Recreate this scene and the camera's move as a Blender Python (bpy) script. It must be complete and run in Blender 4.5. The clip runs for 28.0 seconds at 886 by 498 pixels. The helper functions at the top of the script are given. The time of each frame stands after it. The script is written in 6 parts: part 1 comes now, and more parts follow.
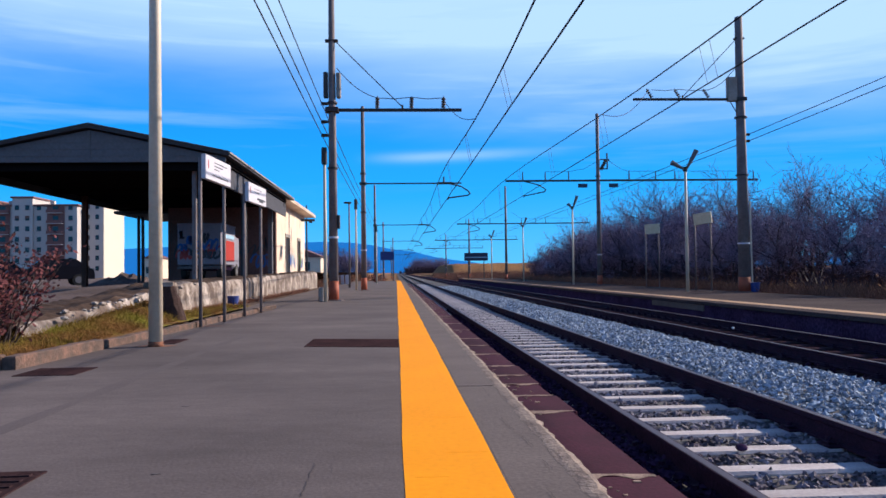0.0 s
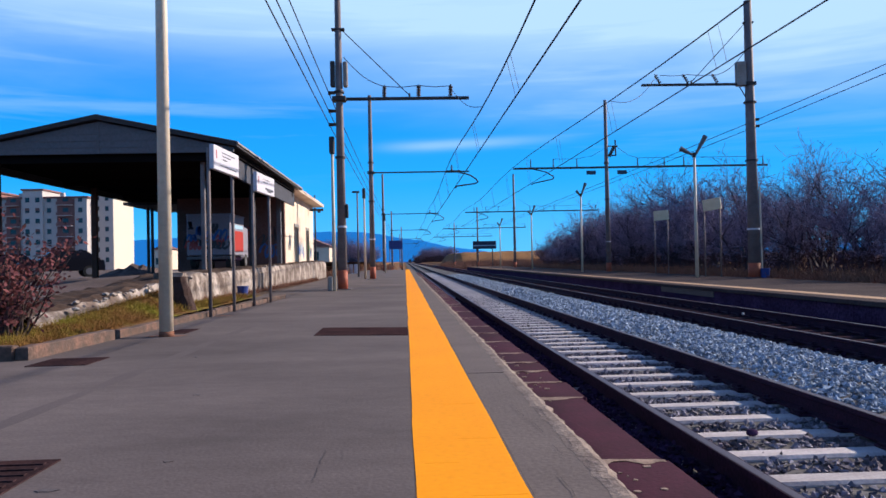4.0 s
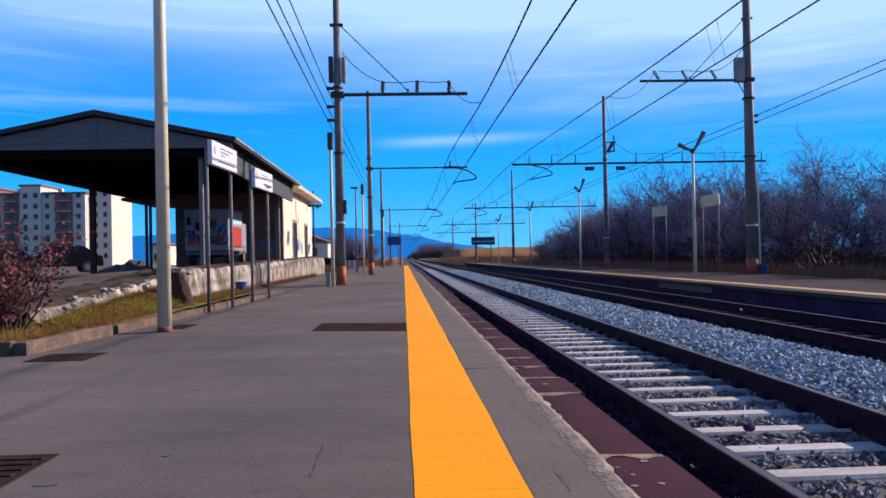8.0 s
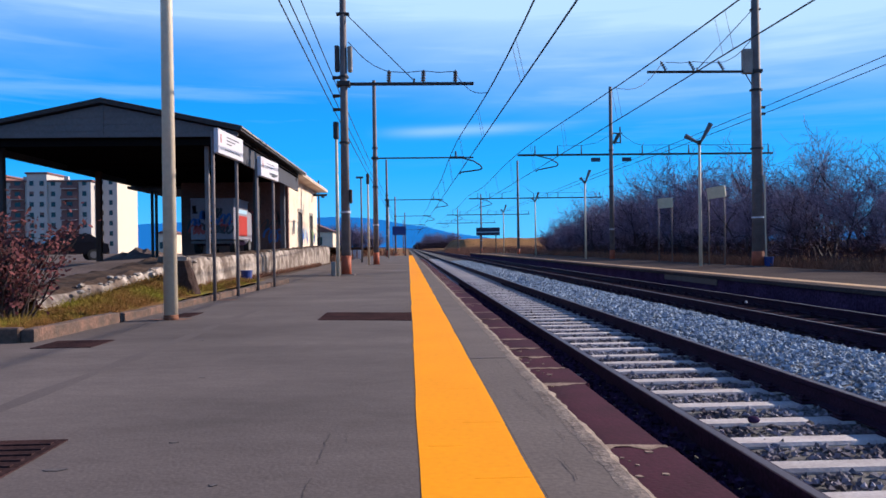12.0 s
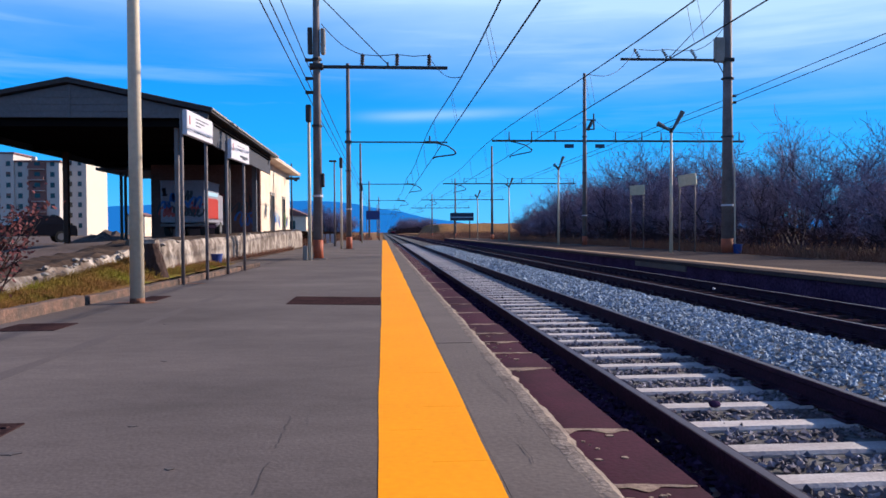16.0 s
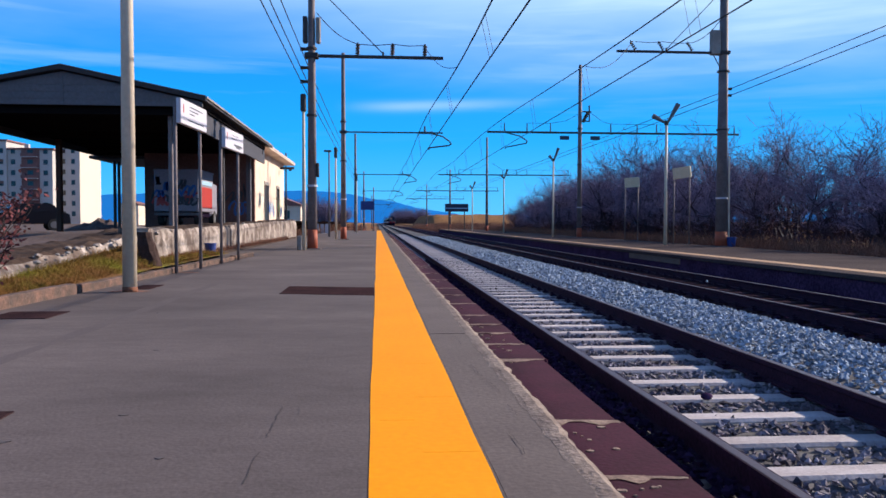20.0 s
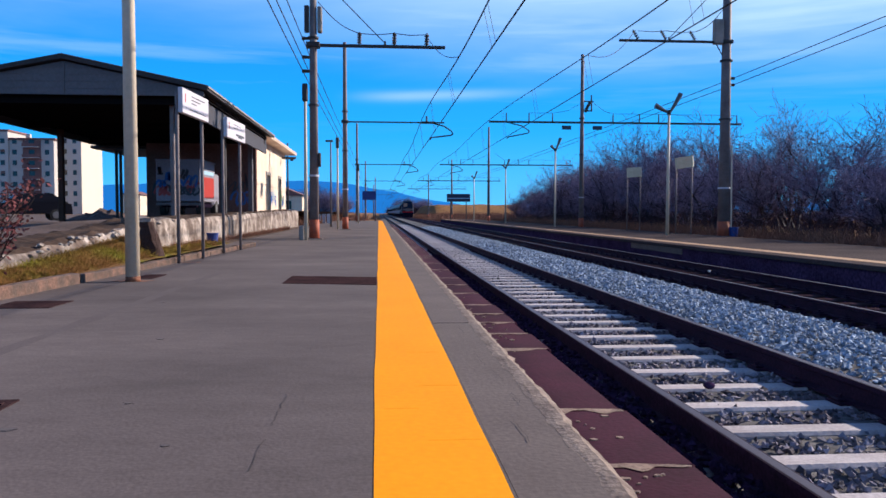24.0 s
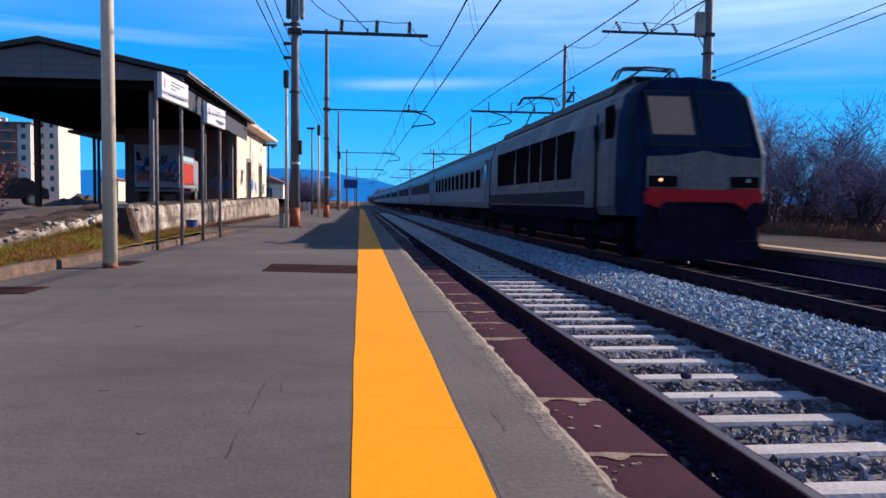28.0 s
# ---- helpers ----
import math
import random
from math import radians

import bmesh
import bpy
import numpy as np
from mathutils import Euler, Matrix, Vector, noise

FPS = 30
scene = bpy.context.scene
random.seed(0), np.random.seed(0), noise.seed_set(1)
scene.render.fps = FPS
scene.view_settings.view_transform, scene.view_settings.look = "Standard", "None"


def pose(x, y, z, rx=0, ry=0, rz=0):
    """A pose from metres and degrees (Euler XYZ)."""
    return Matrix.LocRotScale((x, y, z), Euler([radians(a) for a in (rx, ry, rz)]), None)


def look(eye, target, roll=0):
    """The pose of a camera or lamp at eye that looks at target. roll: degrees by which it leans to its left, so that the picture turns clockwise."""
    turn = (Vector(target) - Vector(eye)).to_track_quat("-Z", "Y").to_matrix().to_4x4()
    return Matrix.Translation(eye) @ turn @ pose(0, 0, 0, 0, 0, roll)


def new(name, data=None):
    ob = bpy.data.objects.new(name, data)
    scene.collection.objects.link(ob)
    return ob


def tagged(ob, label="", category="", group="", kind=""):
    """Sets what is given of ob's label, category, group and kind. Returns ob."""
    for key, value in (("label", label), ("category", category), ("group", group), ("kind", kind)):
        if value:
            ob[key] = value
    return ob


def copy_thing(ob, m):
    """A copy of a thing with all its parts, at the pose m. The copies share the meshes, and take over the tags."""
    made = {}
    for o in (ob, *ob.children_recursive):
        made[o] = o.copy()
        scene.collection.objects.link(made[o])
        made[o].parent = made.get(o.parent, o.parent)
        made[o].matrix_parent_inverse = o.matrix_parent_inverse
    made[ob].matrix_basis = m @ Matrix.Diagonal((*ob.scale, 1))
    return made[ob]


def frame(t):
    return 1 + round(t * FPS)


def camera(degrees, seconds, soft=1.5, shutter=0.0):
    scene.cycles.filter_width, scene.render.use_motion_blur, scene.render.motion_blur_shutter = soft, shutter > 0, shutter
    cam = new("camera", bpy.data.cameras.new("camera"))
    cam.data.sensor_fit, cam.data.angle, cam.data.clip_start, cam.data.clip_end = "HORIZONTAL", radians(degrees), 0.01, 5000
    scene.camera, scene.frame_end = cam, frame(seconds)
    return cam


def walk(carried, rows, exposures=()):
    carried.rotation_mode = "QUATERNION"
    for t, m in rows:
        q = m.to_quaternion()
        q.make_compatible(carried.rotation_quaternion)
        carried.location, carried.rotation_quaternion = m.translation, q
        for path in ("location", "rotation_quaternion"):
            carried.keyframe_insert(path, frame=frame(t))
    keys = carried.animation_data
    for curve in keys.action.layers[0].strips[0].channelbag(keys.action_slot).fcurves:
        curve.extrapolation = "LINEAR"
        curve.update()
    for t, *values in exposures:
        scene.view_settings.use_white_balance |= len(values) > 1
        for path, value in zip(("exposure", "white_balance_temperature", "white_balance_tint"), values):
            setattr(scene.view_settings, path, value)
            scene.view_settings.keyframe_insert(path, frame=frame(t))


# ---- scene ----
cam = camera(58.9, 28.0, soft=1.6, shutter=0.12)
PATH = [
    (0.0, pose(-0.004, 0.001, 0.831, 91.68, 0.75, -3.40)),
    (0.5, pose(0.001, 0.007, 0.836, 91.96, 0.93, -3.53)),
    (1.0, pose(-0.007, 0.009, 0.829, 91.91, 1.21, -3.35)),
    (1.5, pose(-0.007, 0.009, 0.825, 91.76, 1.24, -3.27)),
    (2.0, pose(-0.010, 0.014, 0.827, 91.56, 1.08, -2.89)),
    (2.5, pose(-0.009, 0.016, 0.824, 91.48, 1.04, -2.79)),
    (3.0, pose(-0.001, 0.011, 0.825, 91.15, 1.06, -2.88)),
    (3.5, pose(-0.002, 0.007, 0.824, 90.96, 1.22, -2.86)),
    (5.5, pose(-0.011, -0.013, 0.822, 90.71, 1.08, -2.49)),
    (6.0, pose(-0.013, -0.014, 0.820, 90.66, 1.15, -2.41)),
    (6.5, pose(-0.010, -0.014, 0.821, 90.56, 1.08, -2.41)),
    (7.0, pose(-0.011, -0.017, 0.822, 90.81, 1.37, -2.38)),
    (7.5, pose(-0.003, -0.016, 0.822, 90.62, 1.11, -2.35)),
    (8.0, pose(-0.001, -0.002, 0.820, 90.56, 1.20, -2.88)),
    (8.5, pose(-0.000, 0.004, 0.818, 90.26, 1.33, -3.13)),
    (9.0, pose(-0.000, -0.001, 0.814, 90.24, 1.34, -2.93)),
    (9.5, pose(-0.004, -0.004, 0.815, 90.26, 1.70, -3.08)),
    (10.0, pose(-0.006, -0.010, 0.816, 90.09, 1.76, -3.01)),
    (10.5, pose(-0.001, 0.004, 0.815, 89.95, 1.32, -2.39)),
    (11.0, pose(-0.007, -0.000, 0.816, 89.93, 1.48, -2.23)),
    (11.5, pose(-0.007, -0.004, 0.814, 89.94, 1.30, -2.26)),
    (12.0, pose(-0.011, -0.007, 0.817, 89.86, 0.81, -2.53)),
    (12.5, pose(-0.002, 0.002, 0.813, 89.71, 0.68, -2.33)),
    (14.5, pose(0.047, -0.036, 0.825, 90.07, 0.45, -4.45)),
    (15.0, pose(0.054, -0.027, 0.828, 89.29, 0.19, -4.64)),
    (15.5, pose(0.049, -0.014, 0.819, 88.54, 0.53, -4.31)),
    (16.0, pose(0.041, -0.016, 0.817, 88.74, 0.34, -4.41)),
    (16.5, pose(0.049, -0.007, 0.819, 88.67, 0.27, -4.25)),
    (17.0, pose(0.046, -0.014, 0.820, 88.83, 0.46, -4.44)),
    (17.5, pose(0.048, -0.006, 0.821, 88.87, 0.82, -4.65)),
    (18.0, pose(0.048, -0.007, 0.820, 88.85, 0.73, -4.61)),
    (18.5, pose(0.051, -0.011, 0.820, 88.70, 0.34, -4.90)),
    (19.0, pose(0.048, -0.011, 0.818, 88.57, 0.30, -4.79)),
    (19.5, pose(0.051, -0.001, 0.816, 88.46, 0.13, -4.83)),
    (20.0, pose(0.048, -0.004, 0.814, 88.08, -0.09, -4.80)),
    (20.5, pose(0.041, -0.011, 0.812, 87.78, -0.00, -4.60)),
    (21.0, pose(0.042, 0.000, 0.810, 87.71, 0.06, -4.40)),
    (21.5, pose(0.041, 0.001, 0.812, 87.72, 0.16, -4.27)),
    (23.5, pose(0.040, -0.001, 0.806, 87.43, -0.28, -4.80)),
    (24.0, pose(0.038, -0.002, 0.808, 87.36, -0.08, -4.68)),
    (24.5, pose(0.045, 0.007, 0.805, 87.42, 0.29, -4.71)),
    (25.0, pose(0.041, 0.009, 0.803, 87.29, 0.15, -5.00)),
    (25.5, pose(0.035, -0.006, 0.810, 87.07, -0.24, -5.44)),
    (26.0, pose(0.047, 0.005, 0.808, 87.11, -0.43, -5.71)),
    (26.5, pose(0.044, 0.001, 0.806, 87.08, -0.41, -5.82)),
    (27.0, pose(0.041, -0.004, 0.805, 86.83, -0.72, -6.07)),
    (27.5, pose(0.046, 0.000, 0.804, 86.80, -0.65, -5.95)),
    (27.7, pose(0.043, 0.000, 0.807, 86.80, -0.65, -5.95)),
    (27.8, pose(0.039, -0.001, 0.809, 86.67, -0.47, -5.92)),
    (27.9, pose(0.036, -0.001, 0.811, 86.59, -0.84, -5.97)),
    (28.0, pose(0.042, -0.001, 0.806, 86.59, -0.69, -6.03)),
]
walk(cam, PATH, exposures=[(0.0, 0.52), (5.0, 0.52), (17.0, 0.56), (28.0, 0.60)])

# ---- world, sun ----
SUN_EL, SUN_AZ = 25.0, 20.0      # height of the sun; degrees it stands ahead of the way straight right
world = bpy.data.worlds.new("sky")
scene.world = world
world.use_nodes = True
wn, wl = world.node_tree.nodes, world.node_tree.links
wn.clear()


def wnode(kind, **values):
    n = wn.new(kind)
    for key, value in values.items():
        n.inputs[key].default_value = value
    return n


def wlink(a, b):
    wl.new(a, b)


def wmath(op, a, b, clamp=False):
    n = wn.new("ShaderNodeMath")
    n.operation, n.use_clamp = op, clamp
    for i, v in enumerate((a, b)):
        if isinstance(v, (int, float)):
            n.inputs[i].default_value = v
        else:
            wl.new(v, n.inputs[i])
    return n.outputs["Value"]


w_out, w_bg = wn.new("ShaderNodeOutputWorld"), wn.new("ShaderNodeBackground")
w_sky = wn.new("ShaderNodeTexSky")
w_sky.sky_type, w_sky.sun_disc = "NISHITA", False
w_sky.sun_elevation, w_sky.sun_rotation = radians(SUN_EL), radians(90 - SUN_AZ)
w_sky.air_density, w_sky.dust_density, w_sky.ozone_density = 1.0, 0.2, 4.0
w_co, w_sep = wn.new("ShaderNodeTexCoord"), wn.new("ShaderNodeSeparateXYZ")
wlink(w_co.outputs["Generated"], w_sep.inputs["Vector"])


def wnoise(scale, detail, stretch, offset=(0, 0, 0)):
    mp = wn.new("ShaderNodeMapping")
    mp.inputs["Scale"].default_value, mp.inputs["Location"].default_value = stretch, offset
    wlink(w_co.outputs["Generated"], mp.inputs["Vector"])
    n = wnode("ShaderNodeTexNoise", Scale=scale, Detail=detail, Roughness=0.55, Distortion=0.3)
    wlink(mp.outputs["Vector"], n.inputs["Vector"])
    return n.outputs["Fac"]


# clear deep blue below, veils of thin cloud above, and a few flat streaks
w_deep = wn.new("ShaderNodeValToRGB")
w_deep.color_ramp.elements[0].position, w_deep.color_ramp.elements[0].color = 0.0, (0.06, 0.42, 0.82, 1)
w_deep.color_ramp.elements[1].position, w_deep.color_ramp.elements[1].color = 0.5, (0.002, 0.035, 0.17, 1)
e = w_deep.color_ramp.elements.new(0.10)
e.color = (0.001, 0.31, 0.83, 1)
e = w_deep.color_ramp.elements.new(0.20)
e.color = (0.001, 0.235, 0.74, 1)
e = w_deep.color_ramp.elements.new(0.34)
e.color = (0.001, 0.17, 0.58, 1)
wlink(w_sep.outputs["Z"], w_deep.inputs["Fac"])
w_tint = wn.new("ShaderNodeMixRGB")
w_tint.inputs["Fac"].default_value = 0.94
w_scale = wn.new("ShaderNodeVectorMath")
w_scale.operation = "SCALE"
w_scale.inputs["Scale"].default_value = 0.08
wlink(w_sky.outputs["Color"], w_scale.inputs[0])
wlink(w_scale.outputs["Vector"], w_tint.inputs["Color1"])
wlink(w_deep.outputs["Color"], w_tint.inputs["Color2"])
veil = wnoise(1.5, 6.0, (1.0, 1.0, 5.0), (3.1, 0.4, 0.0))
wisp = wnoise(2.6, 8.0, (1.0, 1.0, 14.0), (0.0, 2.0, 0.3))
height = wmath("ADD", w_sep.outputs["Z"], wmath("MULTIPLY", w_sep.outputs["X"], 0.05))
height = wmath("ADD", height, wmath("MULTIPLY", wmath("SUBTRACT", veil, 0.5), 0.15))
w_smooth = wnode("ShaderNodeMapRange")
w_smooth.interpolation_type = "SMOOTHSTEP"
w_smooth.inputs["From Min"].default_value, w_smooth.inputs["From Max"].default_value = 0.15, 0.32
wlink(height, w_smooth.inputs["Value"])
cloud = wmath("MULTIPLY", w_smooth.outputs["Result"], wmath("ADD", 0.84, wmath("MULTIPLY", wisp, 0.28)), True)
w_clear = wnode("ShaderNodeMapRange")
for key, value in (("From Min", 0.36), ("From Max", 0.56), ("To Min", 1.0), ("To Max", 0.04)):
    w_clear.inputs[key].default_value = value
wlink(w_sep.outputs["Z"], w_clear.inputs["Value"])
cloud = wmath("MULTIPLY", cloud, w_clear.outputs["Result"], True)
w_band = wnode("ShaderNodeMapRange")
w_band.inputs["From Min"].default_value, w_band.inputs["From Max"].default_value = 0.52, 0.72
wlink(wisp, w_band.inputs["Value"])
w_low = wnode("ShaderNodeMapRange")
w_low.inputs["From Min"].default_value, w_low.inputs["From Max"].default_value = 0.09, 0.17
wlink(w_sep.outputs["Z"], w_low.inputs["Value"])
streak = wmath("MULTIPLY", wmath("MULTIPLY", w_band.outputs["Result"], w_low.outputs["Result"]), 0.26)
# one long thin streak low over the line
w_off = wmath("SUBTRACT", w_sep.outputs["Z"], wmath("ADD", 0.1445, wmath("MULTIPLY", w_sep.outputs["X"], 0.03)))
w_off = wmath("ADD", w_off, wmath("MULTIPLY", wmath("SUBTRACT", veil, 0.5), 0.02))
w_bell = wmath("POWER", 2.718, wmath("MULTIPLY", wmath("POWER", wmath("DIVIDE", w_off, 0.006), 2.0), -1.0))
for lo, hi, a, b in ((-0.06, 0.04, 0.0, 1.0), (0.05, 0.26, 1.0, 0.0)):
    w_end = wnode("ShaderNodeMapRange")
    w_end.interpolation_type = "SMOOTHSTEP"
    for key, value in (("From Min", lo), ("From Max", hi), ("To Min", a), ("To Max", b)):
        w_end.inputs[key].default_value = value
    wlink(w_sep.outputs["X"], w_end.inputs["Value"])
    w_bell = wmath("MULTIPLY", w_bell, w_end.outputs["Result"])
w_ahead = wmath("GREATER_THAN", w_sep.outputs["Y"], 0.0)
streak = wmath("ADD", streak, wmath("MULTIPLY", wmath("MULTIPLY", w_bell, w_ahead), 0.5))
w_mix = wn.new("ShaderNodeMixRGB")
w_mix.inputs["Color2"].default_value = (0.36, 0.55, 0.82, 1)
wlink(wmath("ADD", cloud, streak, True), w_mix.inputs["Fac"])
wlink(w_tint.outputs["Color"], w_mix.inputs["Color1"])
wlink(w_mix.outputs["Color"], w_bg.inputs["Color"])
w_bg.inputs["Strength"].default_value = 1.0
wlink(w_bg.outputs["Background"], w_out.inputs["Surface"])

sun = new("sun", bpy.data.lights.new("sun", "SUN"))
sun.data.energy, sun.data.angle, sun.data.color = 5.3, radians(0.53), (1.0, 0.86, 0.73)
s_az, s_el = radians(SUN_AZ), radians(SUN_EL)
S_DIR = Vector((math.cos(s_az) * math.cos(s_el), math.sin(s_az) * math.cos(s_el), math.sin(s_el)))
sun.matrix_world = look(S_DIR * 50, (0, 0, 0))


# ---- materials ----
def mat(name, base, rough=0.8, metal=0.0, var=0.25, scale=3.0, fine=40.0, bump=0.15, second=None, amount=0.5, island=0.0, rnd=0.0, stretch=(1, 1, 1), spec=0.5):
    """A surface with variation at two scales: broad stains towards `second`, fine grain, relief."""
    m = bpy.data.materials.new(name)
    m.use_nodes = True
    n, l = m.node_tree.nodes, m.node_tree.links
    p = n["Principled BSDF"]
    p.inputs["Roughness"].default_value, p.inputs["Metallic"].default_value = rough, metal
    p.inputs["Specular IOR Level"].default_value = spec
    co, mp = n.new("ShaderNodeTexCoord"), n.new("ShaderNodeMapping")
    mp.inputs["Scale"].default_value = stretch
    l.new(co.outputs["Object"], mp.inputs["Vector"])
    big, small = n.new("ShaderNodeTexNoise"), n.new("ShaderNodeTexNoise")
    for t, s, d in ((big, scale, 5.0), (small, fine, 4.0)):
        t.inputs["Scale"].default_value, t.inputs["Detail"].default_value = s, d
        l.new(mp.outputs["Vector"], t.inputs["Vector"])
    second = second or tuple(c * (1 - var) for c in base)
    ramp = n.new("ShaderNodeValToRGB")
    ramp.color_ramp.elements[0].position, ramp.color_ramp.elements[1].position = 0.5 - 0.22 * (1.2 - amount), 0.5 + 0.30 * (1.6 - amount)
    l.new(big.outputs["Fac"], ramp.inputs["Fac"])
    mix = n.new("ShaderNodeMixRGB")
    mix.inputs["Color1"].default_value, mix.inputs["Color2"].default_value = (*second, 1), (*base, 1)
    l.new(ramp.outputs["Color"], mix.inputs["Fac"])
    grain = n.new("ShaderNodeMapRange")
    for key, value in (("From Min", 0.3), ("From Max", 0.7), ("To Min", 1 - var), ("To Max", 1 + var)):
        grain.inputs[key].default_value = value
    l.new(small.outputs["Fac"], grain.inputs["Value"])
    last = grain.outputs["Result"]
    for source, amplitude in (("Random Per Island", island), ("Random", rnd)):
        if amplitude:
            src = n.new("ShaderNodeNewGeometry" if source == "Random Per Island" else "ShaderNodeObjectInfo")
            r = n.new("ShaderNodeMapRange")
            r.inputs["To Min"].default_value, r.inputs["To Max"].default_value = 1 - amplitude, 1 + amplitude
            l.new(src.outputs[source], r.inputs["Value"])
            q = n.new("ShaderNodeMath")
            q.operation = "MULTIPLY"
            l.new(last, q.inputs[0])
            l.new(r.outputs["Result"], q.inputs[1])
            last = q.outputs["Value"]
    mul = n.new("ShaderNodeVectorMath")
    mul.operation = "SCALE"
    l.new(mix.outputs["Color"], mul.inputs[0])
    l.new(last, mul.inputs["Scale"])
    l.new(mul.outputs["Vector"], p.inputs["Base Color"])
    if bump:
        b = n.new("ShaderNodeBump")
        b.inputs["Strength"].default_value, b.inputs["Distance"].default_value = bump, 0.02
        l.new(small.outputs["Fac"], b.inputs["Height"])
        l.new(b.outputs["Normal"], p.inputs["Normal"])
    return m


def glow(name, color, strength):
    m = mat(name, color, 0.3, var=0.02, bump=0)
    p = m.node_tree.nodes["Principled BSDF"]
    p.inputs["Emission Color"].default_value, p.inputs["Emission Strength"].default_value = (*color, 1), strength
    return m


M_ASPHALT = mat("asphalt", (0.142, 0.116, 0.117), 0.95, var=0.15, scale=0.55, fine=55, bump=0.10, second=(0.096, 0.078, 0.080), amount=0.6, spec=0.2)


def streaks(m, scale, stretch, low, high):
    """Broad uneven wear drawn out along one way, laid over a surface's colour."""
    n, l = m.node_tree.nodes, m.node_tree.links
    p = n["Principled BSDF"]
    co, mp, t, r, q = n.new("ShaderNodeTexCoord"), n.new("ShaderNodeMapping"), n.new("ShaderNodeTexNoise"), n.new("ShaderNodeMapRange"), n.new("ShaderNodeVectorMath")
    mp.inputs["Scale"].default_value, mp.inputs["Rotation"].default_value = stretch, (0, 0, radians(14))
    t.inputs["Scale"].default_value, t.inputs["Detail"].default_value, t.inputs["Roughness"].default_value = scale, 6.0, 0.62
    for key, value in (("From Min", 0.34), ("From Max", 0.64), ("To Min", low), ("To Max", high)):
        r.inputs[key].default_value = value
    q.operation = "SCALE"
    before = p.inputs["Base Color"].links[0].from_socket
    l.new(co.outputs["Object"], mp.inputs["Vector"])
    l.new(mp.outputs["Vector"], t.inputs["Vector"])
    l.new(t.outputs["Fac"], r.inputs["Value"])
    l.new(before, q.inputs[0])
    l.new(r.outputs["Result"], q.inputs["Scale"])
    l.new(q.outputs["Vector"], p.inputs["Base Color"])


streaks(M_ASPHALT, 1.1, (0.5, 1.2, 1.0), 0.84, 1.10)
streaks(M_ASPHALT, 9.0, (0.7, 1.3, 1.0), 0.92, 1.06)
streaks(M_ASPHALT, 0.35, (1.0, 0.6, 1.0), 0.88, 1.08)
M_FARASPHALT = mat("dark_far_asphalt", (0.080, 0.062, 0.064), 0.95, var=0.2, scale=0.6, fine=30, bump=0.1, second=(0.052, 0.040, 0.043), spec=0.03)
M_LIP = mat("broken_concrete_lip", (0.33, 0.265, 0.225), 0.95, var=0.3, scale=6, fine=40, bump=0.4, second=(0.15, 0.115, 0.105), amount=0.5, spec=0.15)
M_FASCIA = mat("dark_fascia_sheet", (0.062, 0.062, 0.078), 0.7, var=0.15, scale=1.5, fine=15, bump=0.05, spec=0.2)
M_YELLOW = mat("yellow_paint", (0.95, 0.35, 0.002), 0.75, var=0.05, scale=1.2, fine=30, bump=0.06, second=(0.90, 0.315, 0.002), spec=0.12)
M_YELLOWDIRT = mat("darker_yellow_paint_crease", (0.90, 0.325, 0.002), 0.8, var=0.03, scale=6, bump=0, spec=0.1)
M_FADED = mat("faded_yellow_paint", (0.50, 0.29, 0.14), 0.8, var=0.2, scale=2.0, fine=25, bump=0.12, second=(0.36, 0.22, 0.13))
M_EDGE = mat("edge_concrete", (0.150, 0.122, 0.118), 0.95, var=0.15, scale=1.6, fine=45, bump=0.12, second=(0.112, 0.09, 0.088), rnd=0.03, spec=0.2)
M_SLAB = mat("red_painted_slab", (0.066, 0.011, 0.032), 0.92, var=0.2, scale=2.0, fine=40, bump=0.12, second=(0.038, 0.007, 0.020), rnd=0.15, spec=0.15)
M_MORTAR = mat("pale_mortar", (0.40, 0.31, 0.25), 0.95, var=0.3, scale=9, fine=40, bump=0.4, second=(0.20, 0.14, 0.12), spec=0.15)
M_EARTH = mat("earth", (0.085, 0.056, 0.043), 0.95, var=0.4, scale=0.9, fine=9, bump=0.5, second=(0.048, 0.031, 0.025), spec=0.15)
M_FIELD = mat("dry_grass_field", (0.31, 0.16, 0.065), 0.95, var=0.3, scale=0.08, fine=1.5, bump=0.2, second=(0.17, 0.085, 0.042), spec=0.1)
M_YARD = mat("yard_gravel", (0.155, 0.112, 0.108), 0.95, var=0.3, scale=0.6, fine=14, bump=0.4, second=(0.085, 0.062, 0.055), spec=0.15)
M_BALLAST = mat("ballast_stone", (0.275, 0.335, 0.43), 0.9, var=0.25, scale=1.0, fine=18, bump=0.4, island=0.5, second=(0.21, 0.26, 0.34), spec=0.25)
M_BED = mat("ballast_bed", (0.13, 0.128, 0.138), 0.95, var=0.5, scale=2, fine=14, bump=0.9, second=(0.075, 0.07, 0.075), spec=0.2)
M_WORNSTONE = mat("rust_dusted_ballast", (0.25, 0.255, 0.32), 0.9, var=0.3, scale=1.2, fine=18, bump=0.4, island=0.65, second=(0.10, 0.08, 0.10), spec=0.2)
M_DARKBED = mat("oily_ballast", (0.056, 0.032, 0.074), 0.95, var=0.4, scale=1.5, fine=15, bump=0.6, second=(0.030, 0.017, 0.040), island=0.4, spec=0.0)
M_SLEEPER = mat("concrete_sleeper", (0.52, 0.49, 0.52), 0.9, var=0.14, scale=4, fine=35, bump=0.3, second=(0.36, 0.32, 0.34), rnd=0.14)
